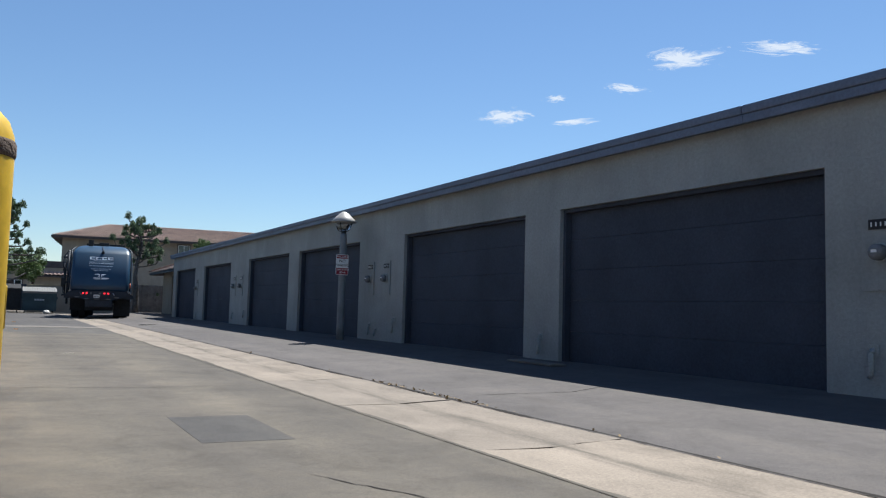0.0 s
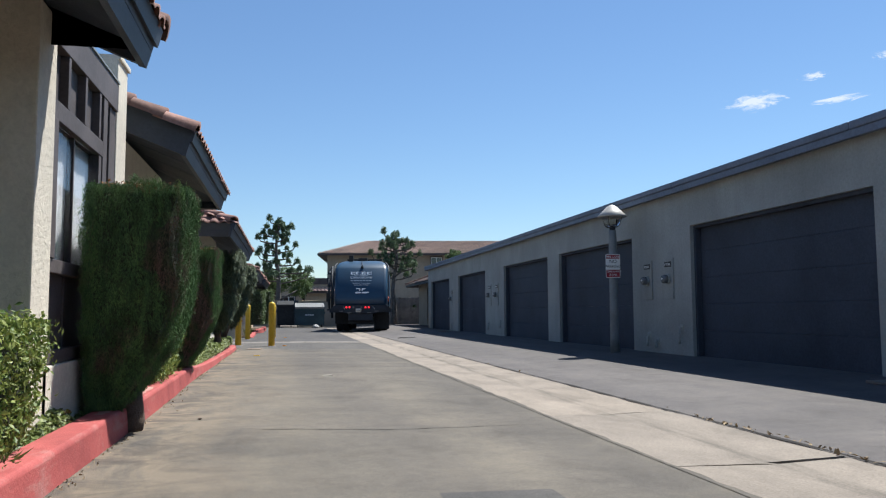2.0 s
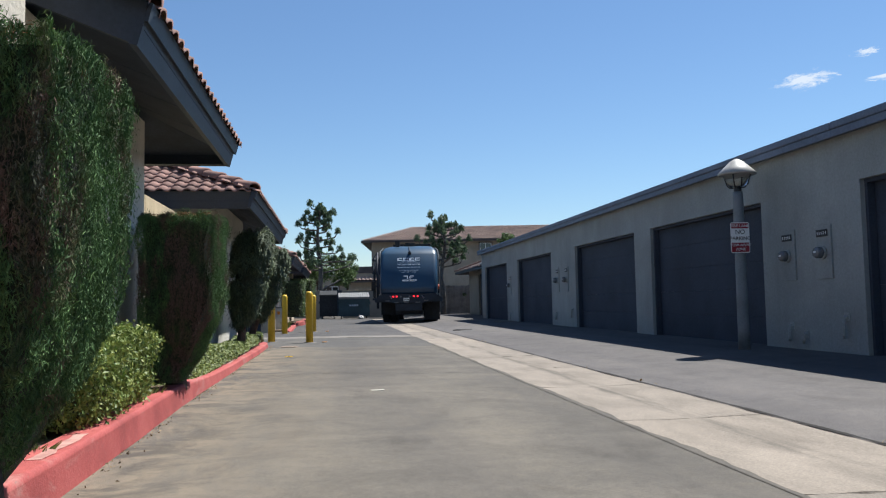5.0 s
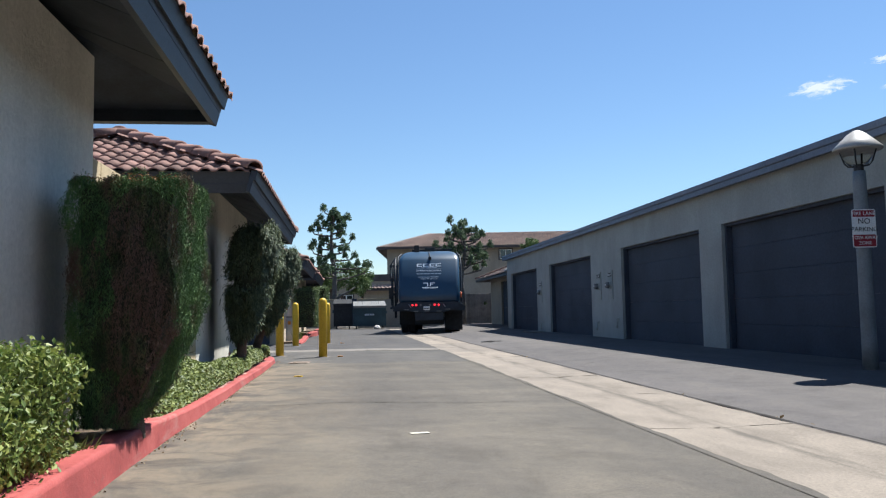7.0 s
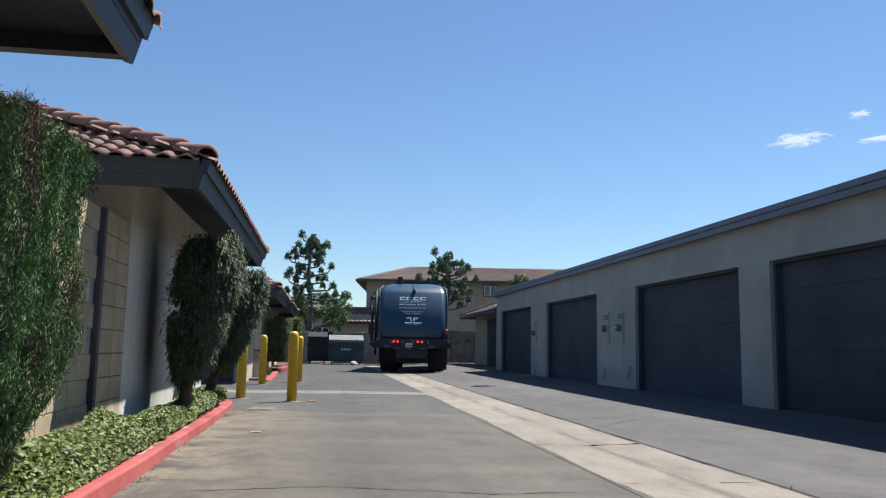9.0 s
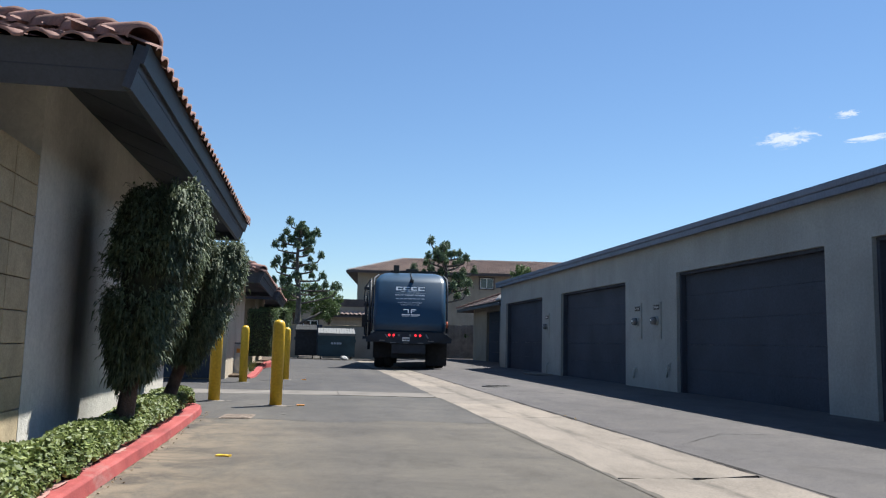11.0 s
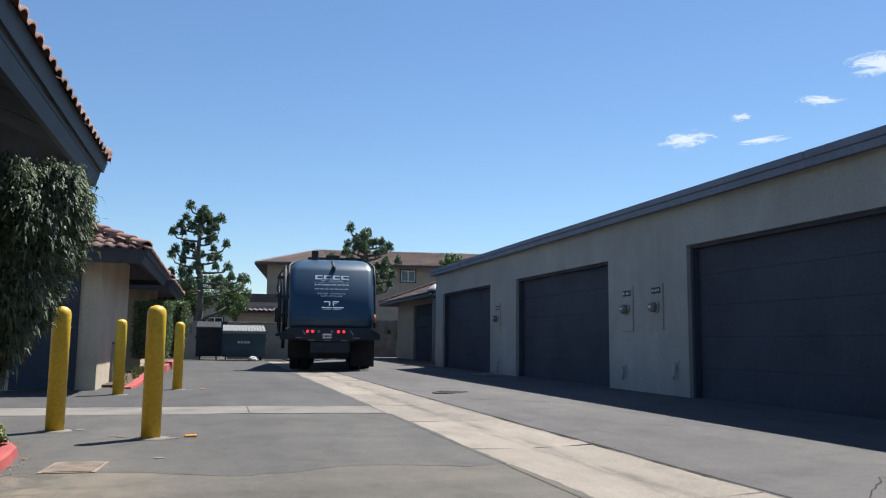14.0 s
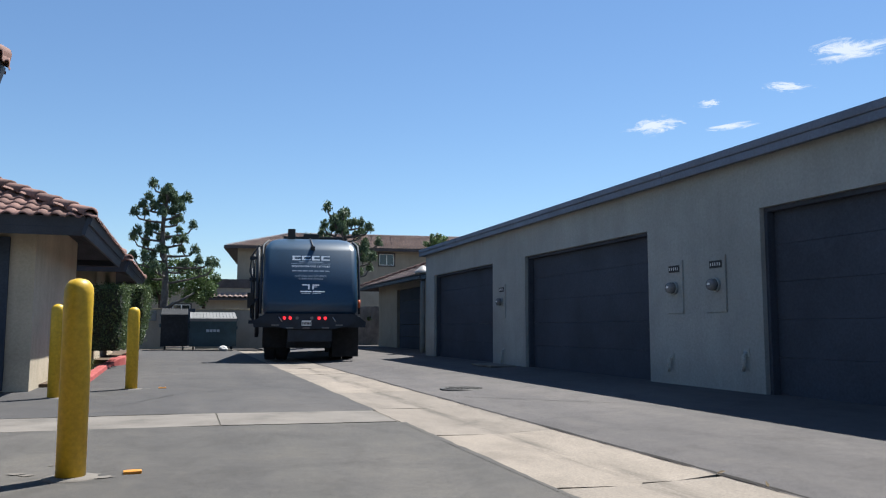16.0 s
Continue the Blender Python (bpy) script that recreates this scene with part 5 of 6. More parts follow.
def round_tree(x, y, z, r, hz, n, seed, label, trunk=True):
    rng = np.random.default_rng(seed)
    t = thing("leafy_tree", label, "tree")
    cl = rng.normal(0, 0.55, (26, 3)) * np.array([r, r, hz])
    c = cl[rng.integers(0, 26, n)]
    d = rng.normal(0, 1, (n, 3))
    d /= np.linalg.norm(d, axis=1)[:, None]
    p = np.array([x, y, z]) + c + d * 0.32 * r * rng.uniform(0.4, 1, (n, 1))
    v, f = leaves(p, d, 0.13, 0.5, 0.7, 0.3, 0, rng)
    raw("crown", v, f, M_FARLEAF, t)
    b = bm_()
    tube(b, [(x, y, 0), (x + 0.05, y, z * 0.5), (x, y, z)], [0.12, 0.09, 0.05], 8)
    for k in range(5):
        q = cl[k]
        tube(b, [(x, y, z * 0.7), (x + q[0], y + q[1], z + q[2])], [0.05, 0.02], 6)
    part("trunk", b, M_BARK, t)


round_tree(-7.2, 28.6, 2.9, 1.5, 0.95, 8500, 71, "dense leafy green tree behind the yard wall")
round_tree(-5.4, 28.9, 2.6, 0.9, 0.75, 4200, 75, "leafy green shrub tree beside the yard wall")
round_tree(3.1, 21.5, 4.0, 0.45, 0.45, 1500, 72, "light green treetop rising behind the garage roof")
round_tree(1.3, 26.4, 1.3, 0.35, 0.3, 700, 73, "small green bush behind the truck")

# a bare pale log of cut branches leaning over the yard wall
lg = thing("leaning_branch", "pale bare branch leaning over the yard wall", "branch")
b = bm_()
tube(b, [(-6.95, 26.35, 1.5), (-6.6, 26.2, 1.8), (-6.2, 26.15, 1.98), (-5.8, 26.15, 2.25)], [0.08, 0.07, 0.06, 0.03], 8)
part("branch", b, M_BARKGREY, lg)


# ---- bollards and small things on the ground ----
def build_bollard(x, y, label, rust=False):
    o = thing("bollard", label, "bollard", (x, y, ground_z(x)), group="yellow bollards")
    b = bm_()
    lathe(b, [(0.079, -0.05), (0.079, 1.03), (0.077, 1.06), (0.068, 1.085), (0.05, 1.105), (0.025, 1.115), (0.004, 1.118)], 28)
    part("post", b, M_YELLOW, o)
    b = bm_()
    lathe(b, [(0.15, -0.004), (0.145, 0.006), (0.10, 0.012), (0.082, 0.014)], 14)
    part("footing", b, M_CONC, o, "small rough concrete collar")
    if rust:
        b = bm_()
        lathe(b, [(0.0795, 1.02), (0.0815, 1.025), (0.0815, 1.045), (0.0795, 1.05)], 28)
        part("rust_band", b, M_BARK, o, "rusty weld band below the cap")


build_bollard(-6.74, -2.36, "bright yellow steel bollard standing in the alley")
build_bollard(-7.60, -1.66, "bright yellow steel bollard by the house wall")
build_bollard(-6.82, 4.35, "farther yellow steel bollard in the alley")
build_bollard(-7.60, 3.15, "farther yellow steel bollard by the house corner")
build_bollard(-6.72, -23.25, "faded yellow bollard with a rusty band under its cap", True)


def small_box(name, label, cat, x, y, sx, sy, sz, mat, turn=0.0, lift=0.0):
    o = thing(name, label, cat, (x, y, ground_z(x) + lift), turn)
    b = bm_()
    box(b, -sx / 2, sx / 2, -sy / 2, sy / 2, 0, sz, min(sz, sx, sy) * 0.3)
    part(name + "_body", b, mat, o)
    return o


small_box("road_reflector", "orange raised road reflector beside the bollard", "reflector", -6.42, -2.3, 0.10, 0.07, 0.018, M_ORANGE, 5)
small_box("road_reflector", "orange raised road reflector near the far bollard", "reflector", -6.42, 4.4, 0.10, 0.07, 0.018, M_ORANGE, 0)
o = thing("litter_scrap", "crumpled yellow wrapper lying on the asphalt", "litter", (-6.93, -6.87, ground_z(-6.93)), -20)
b = bm_()
grid = [[b.verts.new((0.11 * (i / 6 - 0.5), 0.045 * (j / 3 - 0.5), 0.008 + 0.012 * abs(noise.noise((i * 0.9, j * 1.1, 2.0))))) for j in range(4)] for i in range(7)]
low = [[b.verts.new((v.co.x, v.co.y, 0.0)) for v in row] for row in grid]
for i in range(6):
    for j in range(3):
        b.faces.new((grid[i][j], grid[i + 1][j], grid[i + 1][j + 1], grid[i][j + 1]))
        b.faces.new((low[i][j], low[i][j + 1], low[i + 1][j + 1], low[i + 1][j]))
ring = [(i, 0) for i in range(7)] + [(6, j) for j in range(1, 4)] + [(i, 3) for i in range(5, -1, -1)] + [(0, j) for j in range(2, 0, -1)]
for (i, j), (k, m) in zip(ring, ring[1:] + ring[:1]):
    b.faces.new((grid[i][j], low[i][j], low[k][m], grid[k][m]))
part("wrapper", b, M_YELLOW, o)
o = small_box("litter_scrap", "small torn white paper lying on the asphalt", "litter", -5.8, -12.03, 0.13, 0.06, 0.006, M_PAPER, 8)
o = small_box("litter_scrap", "small dark twig scrap near the kerb", "litter", -7.0, -16.3, 0.03, 0.012, 0.012, M_BARK, 30)


def build_drain():
    o = thing("drain_lid", "weathered rectangular drain lid set in the asphalt", "drain lid", (-7.09, -3.86, 0.0), -4)
    b = bm_()
    box(b, -0.17, 0.17, -0.22, 0.22, 0.0, 0.006, 0.002)
    part("frame", b, M_DRAIN, o)
    b = bm_()
    for k in range(9):
        y = -0.20 + k * 0.046
        box(b, -0.145, 0.145, y, y + 0.036, 0.006, 0.011, 0.002)
    part("grating", b, M_DRAIN, o, "rust-brown ribbed lid")
    m = thing("manhole_cover", "round iron cover set in the asphalt apron", "manhole cover", (-2.44, 3.15, ground_z(-2.44)))
    b = bm_()
    lathe(b, [(0.33, -0.02), (0.33, 0.006), (0.30, 0.006), (0.295, 0.002), (0.28, 0.002), (0.275, 0.008), (0.02, 0.009)], 32)
    part("cover", b, M_IRON, m)
    b = bm_()
    for k in range(-4, 5):
        w = math.sqrt(max(0.01, 0.26 ** 2 - (k * 0.055) ** 2))
        box(b, -w, w, k * 0.055 - 0.012, k * 0.055 + 0.012, 0.009, 0.013)
    part("ribs", b, M_IRON, m)


build_drain()
mat_ = thing("doormat_slab", "flat grey concrete step slab by the garage door", "slab", (-0.35, 7.3, ground_z(-0.35)))
b = bm_()
box(b, -0.25, 0.25, -0.55, 0.55, 0.0, 0.035, 0.006)
part("slab", b, M_CONC, mat_)
mat_ = thing("doormat_slab", "flat pale concrete slab on the apron", "slab", (-0.45, -16.2, ground_z(-0.45)))
b = bm_()
box(b, -0.12, 0.12, -0.5, 0.5, 0.0, 0.03, 0.006)
part("slab", b, M_CONC, mat_)



# ---- cracks, chips of paint and dust on the ground ----
def crack(pts, width, seed):
    rnd = random.Random(seed)
    line = []
    for p, q in zip(pts, pts[1:]):
        k = max(3, int(math.dist(p, q) / 0.06))
        line += [(p[0] + (q[0] - p[0]) * i / k, p[1] + (q[1] - p[1]) * i / k) for i in range(k)]
    vs, fs = [], []
    d0 = Vector((pts[-1][0] - pts[0][0], pts[-1][1] - pts[0][1], 0)).normalized()
    nx, ny = -d0.y, d0.x
    for i, (x, y) in enumerate(line):
        off = 0.03 * noise.noise((i * 0.35, seed, 0)) + 0.012 * noise.noise((i * 1.3, seed, 4))
        w = width * (0.4 + rnd.random()) * min(1, i / 5, (len(line) - 1 - i) / 5) + 0.0008
        x, y = x + nx * off, y + ny * off
        lift = 0.0065 if -9.5 < x < -4.24 and y > -4.6 else 0.0025
        vs += [(x - nx * w, y - ny * w, ground_z(x - nx * w) + lift), (x + nx * w, y + ny * w, ground_z(x + nx * w) + lift)]
        if i:
            fs.append((2 * i - 2, 2 * i - 1, 2 * i + 1, 2 * i))
    tagged(raw("pavement_crack", vs, fs, M_JOINT), "thin dark crack in the asphalt", "crack", "", "structure")


for k, (pts, w) in enumerate((([(-6.7, -16.9), (-5.6, -17.1), (-4.35, -16.95)], 0.006), ([(-2.95, 2.3), (-2.2, 1.1), (-1.6, 0.2)], 0.005),
        ([(-5.35, -21.2), (-5.1, -21.7), (-4.95, -22.0)], 0.006), ([(-2.9, -18.4), (-1.9, -18.8), (-1.2, -18.6)], 0.006), ([(-7.2, -10.2), (-6.2, -10.05), (-5.2, -10.3), (-4.4, -10.2)], 0.005), ([(-2.9, -6.0), (-2.2, -5.4), (-1.5, -5.7)], 0.004), ([(-6.8, 1.9), (-6.1, 3.6), (-5.0, 4.2)], 0.005))):
    crack(pts, w, k + 1)


def paint_chip(x, y, r, seed):
    rnd = random.Random(seed)
    b = bm_()
    b.faces.new([b.verts.new((x + r * rnd.uniform(0.5, 1.2) * math.cos(a) * 1.5, y + r * rnd.uniform(0.5, 1.2) * math.sin(a), ground_z(x) + 0.0062)) for a in [2 * math.pi * k / 11 for k in range(11)]])
    struct("trim_paint_chip", b, M_CONC, "pale scuffed patch of old paint on the asphalt", "paint")


for k, (x, y, r) in enumerate(((-7.05, -2.15, 0.035), (-6.98, -2.22, 0.03), (-6.56, -2.4, 0.045), (-6.62, -2.3, 0.03), (-7.4, -1.6, 0.04), (-6.62, 4.3, 0.04), (-6.6, -3.55, 0.03), (-6.9, -1.9, 0.02))):
    paint_chip(x, y, r, k)

# ---- street lamps and sign ----
def build_lamp(x, y, h, label, z=None):
    o = thing("street_lamp", label, "street lamp", (x, y, ground_z(x) if z is None else z), group="cone-topped lamps")
    b = bm_()
    lathe(b, [(0.085, -0.05), (0.08, 0.3), (0.072, h - 0.62), (0.066, h - 0.47)], 20)
    part("post", b, M_POST, o, "grey painted round post")
    b = bm_()
    lathe(b, [(0.05, h - 0.475), (0.055, h - 0.45), (0.05, h - 0.40), (0.035, h - 0.39)], 16)
    part("collar", b, M_DARKMETAL, o)
    for k in range(4):
        a = math.pi / 4 + k * math.pi / 2
        c, s = math.cos(a), math.sin(a)
        b = bm_()
        tube(b, [(0.04 * c, 0.04 * s, h - 0.42), (0.11 * c, 0.11 * s, h - 0.41), (0.145 * c, 0.145 * s, h - 0.37), (0.19 * c, 0.19 * s, h - 0.225)], 0.009, 6)
        part("cage_rod", b, M_DARKMETAL, o)
    b = bm_()
    lathe(b, [(0.10, h - 0.40), (0.15, h - 0.33), (0.185, h - 0.24), (0.18, h - 0.225)], 20)
    g = part("globe", b, M_GLASS, o, "clear glass bowl")
    g.visible_shadow = False
    b = bm_()
    lathe(b, [(0.25, h - 0.235), (0.262, h - 0.225), (0.262, h - 0.205), (0.185, h - 0.13), (0.10, h - 0.045), (0.035, h - 0.005), (0.01, h)], 28)
    part("shade", b, M_HOOD, o, "pale grey cone shade")
    return o


build_lamp(-0.50, -9.28, 2.70, "cone-topped street lamp with a sign on its post")
build_lamp(0.62, 15.35, 2.68, "cone-topped street lamp by the far garage corner", 0.03)


def build_sign():
    o = thing("parking_sign", "red and white fire lane no parking sign", "sign", (-0.545, -9.375, 1.655), -6)
    hw, hh = 0.135, 0.215
    def plate(name, x0, x1, z0, z1, y, mat, r=0.0, label=""):
        b = bm_()
        if r:
            pts = []
            for cx, cz, a0 in ((x1 - r, z1 - r, 0), (x0 + r, z1 - r, 90), (x0 + r, z0 + r, 180), (x1 - r, z0 + r, 270)):
                for k in range(5):
                    a = radians(a0 + 22.5 * k)
                    pts.append((cx + r * math.cos(a), cz + r * math.sin(a)))
            prism(b, pts, "y", y, y + 0.002)
        else:
            box(b, x0, x1, y, y + 0.002, z0, z1)
        return part(name, b, mat, o, label)
    plate("plate", -hw, hw, -hh, hh, 0.0, M_WHITE, 0.025, "white sign plate with rounded corners")
    plate("red_band", -hw + 0.01, hw - 0.01, hh - 0.085, hh - 0.012, -0.0025, M_SIGNRED, 0.012)
    plate("red_band", -hw + 0.01, hw - 0.01, -hh + 0.012, -hh + 0.145, -0.0025, M_SIGNRED, 0.012)
    for words, z, size, mat in (("FIRE LANE", hh - 0.05, 0.058, M_WHITE), ("NO", 0.078, 0.088, M_BLACK), ("PARKING", -0.012, 0.072, M_BLACK), ("TOW-AWAY", -0.105, 0.052, M_WHITE), ("ZONE", -0.165, 0.052, M_WHITE)):
        text_mesh(words, size, mat, o, pose(0, -0.0055, z, 90, 0, 0))
    for z in (-0.16, 0.17):
        part("bracket", box(bm_(), -0.02, 0.02, 0.003, 0.035, z - 0.012, z + 0.012), M_GALV, o)


build_sign()


# ---- refuse truck ----
def build_truck():
    t = thing("refuse_truck", "dark blue refuse truck with rounded tailgate, brake lights on", "truck", (-3.17, 12.5, -0.01), -8.0)
    zs = [1.15, 1.25, 1.5, 2.85, 2.95, 3.05, 3.14, 3.21, 3.26, 3.295, 3.31]
    ys = [0.16, 0.06, 0.05, 0.70, 0.80, 0.95, 1.15, 1.40, 1.7, 2.1, 2.6]
    hw = [1.12, 1.17, 1.19, 1.19, 1.165, 1.12, 1.05, 0.95, 0.82, 0.66, 0.45]
    b = bm_()
    rings = []
    for z, yr, w in zip(zs, ys, hw):
        r = 0.16
        pts = [(w, 6.8)] + [(w - r + r * math.sin(a), yr + r - r * math.cos(a)) for a in (math.pi / 2, 1.05, 0.52, 0.0)] + [(-w + r - r * math.sin(a), yr + r - r * math.cos(a)) for a in (0.0, 0.52, 1.05, math.pi / 2)] + [(-w, 6.8)]
        rings.append([b.verts.new((x, y, z)) for x, y in pts])
    n = len(rings[0])
    for p, q in zip(rings, rings[1:]):
        for i in range(n):
            f = b.faces.new((p[i], p[(i + 1) % n], q[(i + 1) % n], q[i]))
            f.smooth = i < n - 1
    b.faces.new(rings[0][::-1])
    b.faces.new(rings[-1])
    part("body", b, M_TRUCK, t, "glossy dark blue rounded body")
    for s in (-1, 1):
        b = bm_()
        tube(b, [(s * 1.235, 0.32, 1.2), (s * 1.235, 0.34, 1.6), (s * 1.24, 0.72, 2.6), (s * 1.22, 0.95, 3.0), (s * 1.1, 1.2, 3.14)], 0.032, 8)
        part("side_rail", b, M_TRUCKDARK, t)
    b = bm_()
    prism(b, [(-1.22, 0.98), (-0.6, 0.82), (0.6, 0.82), (1.22, 0.98), (1.22, 1.13), (1.0, 1.2), (-1.0, 1.2), (-1.22, 1.13)], "y", 0.0, 0.42)
    bp = part("bumper", b, M_TRUCKDARK, t, "dark blue rear bumper beam")
    b = bm_()
    box(b, -0.55, 0.55, 0.05, 0.4, 0.50, 0.815, 0.02)
    box(b, -0.5, 0.5, 0.42, 6.5, 0.62, 0.8)
    box(b, -0.95, 0.95, 1.45, 1.6, 0.48, 0.6, 0.02)
    box(b, -0.58, 0.56, 0.75, 1.3, 0.33, 0.615, 0.03)
    part("chassis", b, M_TRUCKDARK, t)
    for q in (-1, 1):
        b = bm_()
        prism(b, [(q * 0.70, 1.205), (q * 0.70, 0.86), (q * 1.38, 0.86), (q * 1.40, 1.0), (q * 1.10, 1.205)], "y", 0.06, 0.40)
        wing = part("rear_wing", b, M_TRUCKDARK, t, "dark blue splayed plate above the wheels")
        b = bm_()
        box(b, min(q * 0.78, q * 0.98), max(q * 0.78, q * 0.98), 0.045, 0.058, 0.99, 1.03, 0.004)
        part("reflector_strip", b, M_LID, wing, "pale reflector strip")
    for x, on in ((-0.58, 1), (-0.44, 1), (-0.27, 0), (0.09, 0), (0.27, 1), (0.42, 1)):
        b = bm_()
        tube(b, [(x - 0.05, -0.022, 1.09), (x - 0.05, 0.004, 1.09)], 0.04, 16)
        part("tail_light", b, M_TAIL if on else M_TAILOFF, t, "lit red brake light" if on else "unlit round lamp")
    b = bm_()
    box(b, -0.21, 0.03, -0.015, -0.002, 0.90, 1.03, 0.004)
    pl = part("licence_plate", b, M_WHITE, t, "small white plate with dark bars")
    for k in range(6):
        b = bm_()
        box(b, -0.19 + k * 0.036, -0.165 + k * 0.036, -0.0175, -0.0155, 0.93, 0.985)
        part("plate_bar", b, M_BLACK, pl)
    for x in (-0.72, 0.60):
        b = bm_()
        tube(b, [(x - 0.05, -0.03, 1.12), (x, -0.05, 1.05), (x + 0.03, -0.04, 1.0)], 0.014, 6)
        part("tow_hook", b, M_GALV, t)
    for x in (-0.86, -0.5, -0.09, 0.38, 0.72):
        b = bm_()
        box(b, x - 0.09, x + 0.09, -0.012, 0.03, 0.83 if abs(x) < 0.6 else 0.9, 0.86 if abs(x) < 0.6 else 0.93, 0.004)
        part("step_strip", b, M_LID, t, "worn metal step edge")
    b = bm_()
    tube(b, [(1.235, 0.26, 1.36), (1.235, 0.28, 1.56)], 0.03, 8)
    part("side_marker", b, M_MARKER, t, "amber side marker lamp")
    for s in (-1, 1):
        for y in (1.55, 2.95, 7.1):
            w = thing("wheel", "", "")
            w.parent, w.matrix_basis = t, pose(0, 0, 0)
            for xo in (0.72, 1.02):
                b = bm_()
                x0 = s * xo
                prof = [(x0 - 0.14, 0.40), (x0 - 0.14, 0.49), (x0 - 0.11, 0.52), (x0 + 0.11, 0.52), (x0 + 0.14, 0.49), (x0 + 0.14, 0.40)]
                ring = [[b.verts.new((px, y + r * math.cos(a), 0.525 + r * math.sin(a))) for px, r in prof] for a in [2 * math.pi * k / 28 for k in range(28)]]
                for i in range(28):
                    for j in range(6):
                        b.faces.new((ring[i][j], ring[i][(j + 1) % 6], ring[(i + 1) % 28][(j + 1) % 6], ring[(i + 1) % 28][j]))
                part("tyre", b, M_TYRE, w)
                b = bm_()
                disc_x(b, x0 - 0.08, x0 + 0.08, y, 0.525, 0.40, 24)
                part("rim", b, M_DARKMETAL, w)
    b = bm_()
    box(b, 0.58, 1.27, 0.92, 0.94, 0.10, 0.96, 0.006)
    part("mud_flap", b, M_TYRE, t, "black rubber mud flap")
    b = bm_()
    box(b, -1.2, -0.58, 0.92, 0.94, 0.34, 0.96, 0.006)
    part("mud_flap", b, M_TYRE, t, "black rubber mud flap")
    for s in (-1, 1):
        b = bm_()
        box(b, min(s * 0.56, s * 1.27), max(s * 0.56, s * 1.27), 0.43, 3.7, 1.08, 1.145, 0.015)
        part("fender", b, M_TRUCKDARK, t)
    # lifting arm and hoses on the kerb side
    arm = thing("side_arm", "", "")
    arm.parent = t
    for pts, r in (([(-1.33, 0.7, 0.7), (-1.33, 0.72, 2.85)], 0.045), ([(-1.45, 0.9, 1.0), (-1.45, 0.9, 2.75)], 0.03), ([(-1.38, 1.4, 0.6), (-1.38, 1.4, 3.0)], 0.05), ([(-1.30, 0.55, 2.95), (-1.5, 0.75, 2.7), (-1.55, 0.8, 2.3), (-1.42, 0.75, 2.0)], 0.02), ([(-1.30, 0.5, 1.6), (-1.5, 0.6, 1.4), (-1.48, 0.6, 1.1), (-1.3, 0.5, 0.95)], 0.022), ([(-1.5, 1.2, 1.2), (-1.52, 1.2, 2.4)], 0.035)):
        b = bm_()
        tube(b, pts, r, 8)
        part("hose" if len(pts) > 2 else "strut", b, M_TRUCKDARK, arm)
    for z in (0.95, 1.5, 2.05, 2.6):
        part("arm_bracket", box(bm_(), -1.56, -1.22, 0.85, 1.05, z, z + 0.09, 0.01), M_TRUCKDARK, arm)
    b = bm_()
    box(b, -1.6, -1.42, 0.8, 1.0, 1.35, 1.75, 0.02)
    part("control_box", b, M_BLACK, arm)
    # roof gear
    b = bm_()
    box(b, -0.62, -0.42, 1.55, 1.75, 3.22, 3.52, 0.015)
    part("camera_box", b, M_BLACK, t, "black box on the roof edge")
    b = bm_()
    box(b, -0.2, 0.22, 1.9, 2.3, 3.27, 3.43, 0.02)
    box(b, -0.75, 0.9, 2.3, 2.36, 3.31, 3.40, 0.01)
    part("roof_hatch", b, M_BLACK, t)
    b = bm_()
    tube(b, [(-0.02, 1.42, 3.24), (0.0, 1.1, 3.15), (0.03, 0.86, 3.03), (0.04, 0.80, 2.97)], 0.018, 8)
    box(b, -0.02, 0.10, 0.68, 0.80, 2.86, 2.97, 0.02)
    part("camera_arm", b, M_BLACK, t, "rear-view camera on a curved arm")
    b = bm_()
    box(b, -1.2, 1.2, 7.0, 8.6, 0.7, 2.9, 0.08)
    part("cab", b, M_TRUCK, t)
    # markings lie on the sloping tailgate
    tilt = math.degrees(math.atan2(0.65, 1.35))

    def on(z, lift=0.014):
        return 0.05 + (z - 1.5) * 0.65 / 1.35 - lift

    def bar(x, z, w, h, mat, name="marking_bar"):
        b = bm_()
        box(b, -w / 2, w / 2, -h / 2, h / 2, 0, 0.002)
        ob = part(name, b, mat, t)
        ob.matrix_basis = pose(x, on(z), z, 90 - tilt, 0, 0)

    ox = 0.0
    for k, w in enumerate((0.23, 0.24, 0.22, 0.24)):
        x = ox - 0.37 + k * 0.247
        bar(x, 2.690, w - 0.02, 0.032, M_DECAL, "emblem_bar")
        bar(x, 2.60, w - 0.02, 0.032, M_DECAL, "emblem_bar")
        bar(x - w / 2 + 0.04, 2.645, 0.055, 0.075, M_DECAL, "emblem_bar")
    bar(ox, 2.54, 0.62, 0.022, M_DECALDIM)
    bar(ox, 2.49, 1.0, 0.008, M_DECALDIM)
    text_mesh("environmental services", 0.105, M_DECAL, t, pose(ox, on(2.43), 2.43, 90 - tilt, 0, 0))
    for k in range(7):
        bar(ox - 0.42 + k * 0.14, 2.30, 0.11, 0.028, M_DECALDIM)
    text_mesh("NATURAL GAS POWERED", 0.068, M_DECALDIM, t, pose(ox, on(2.165), 2.165, 90 - tilt, 0, 0))
    text_mesh("CLEAN AIR VEHICLE", 0.068, M_DECALDIM, t, pose(ox, on(2.095), 2.095, 90 - tilt, 0, 0))
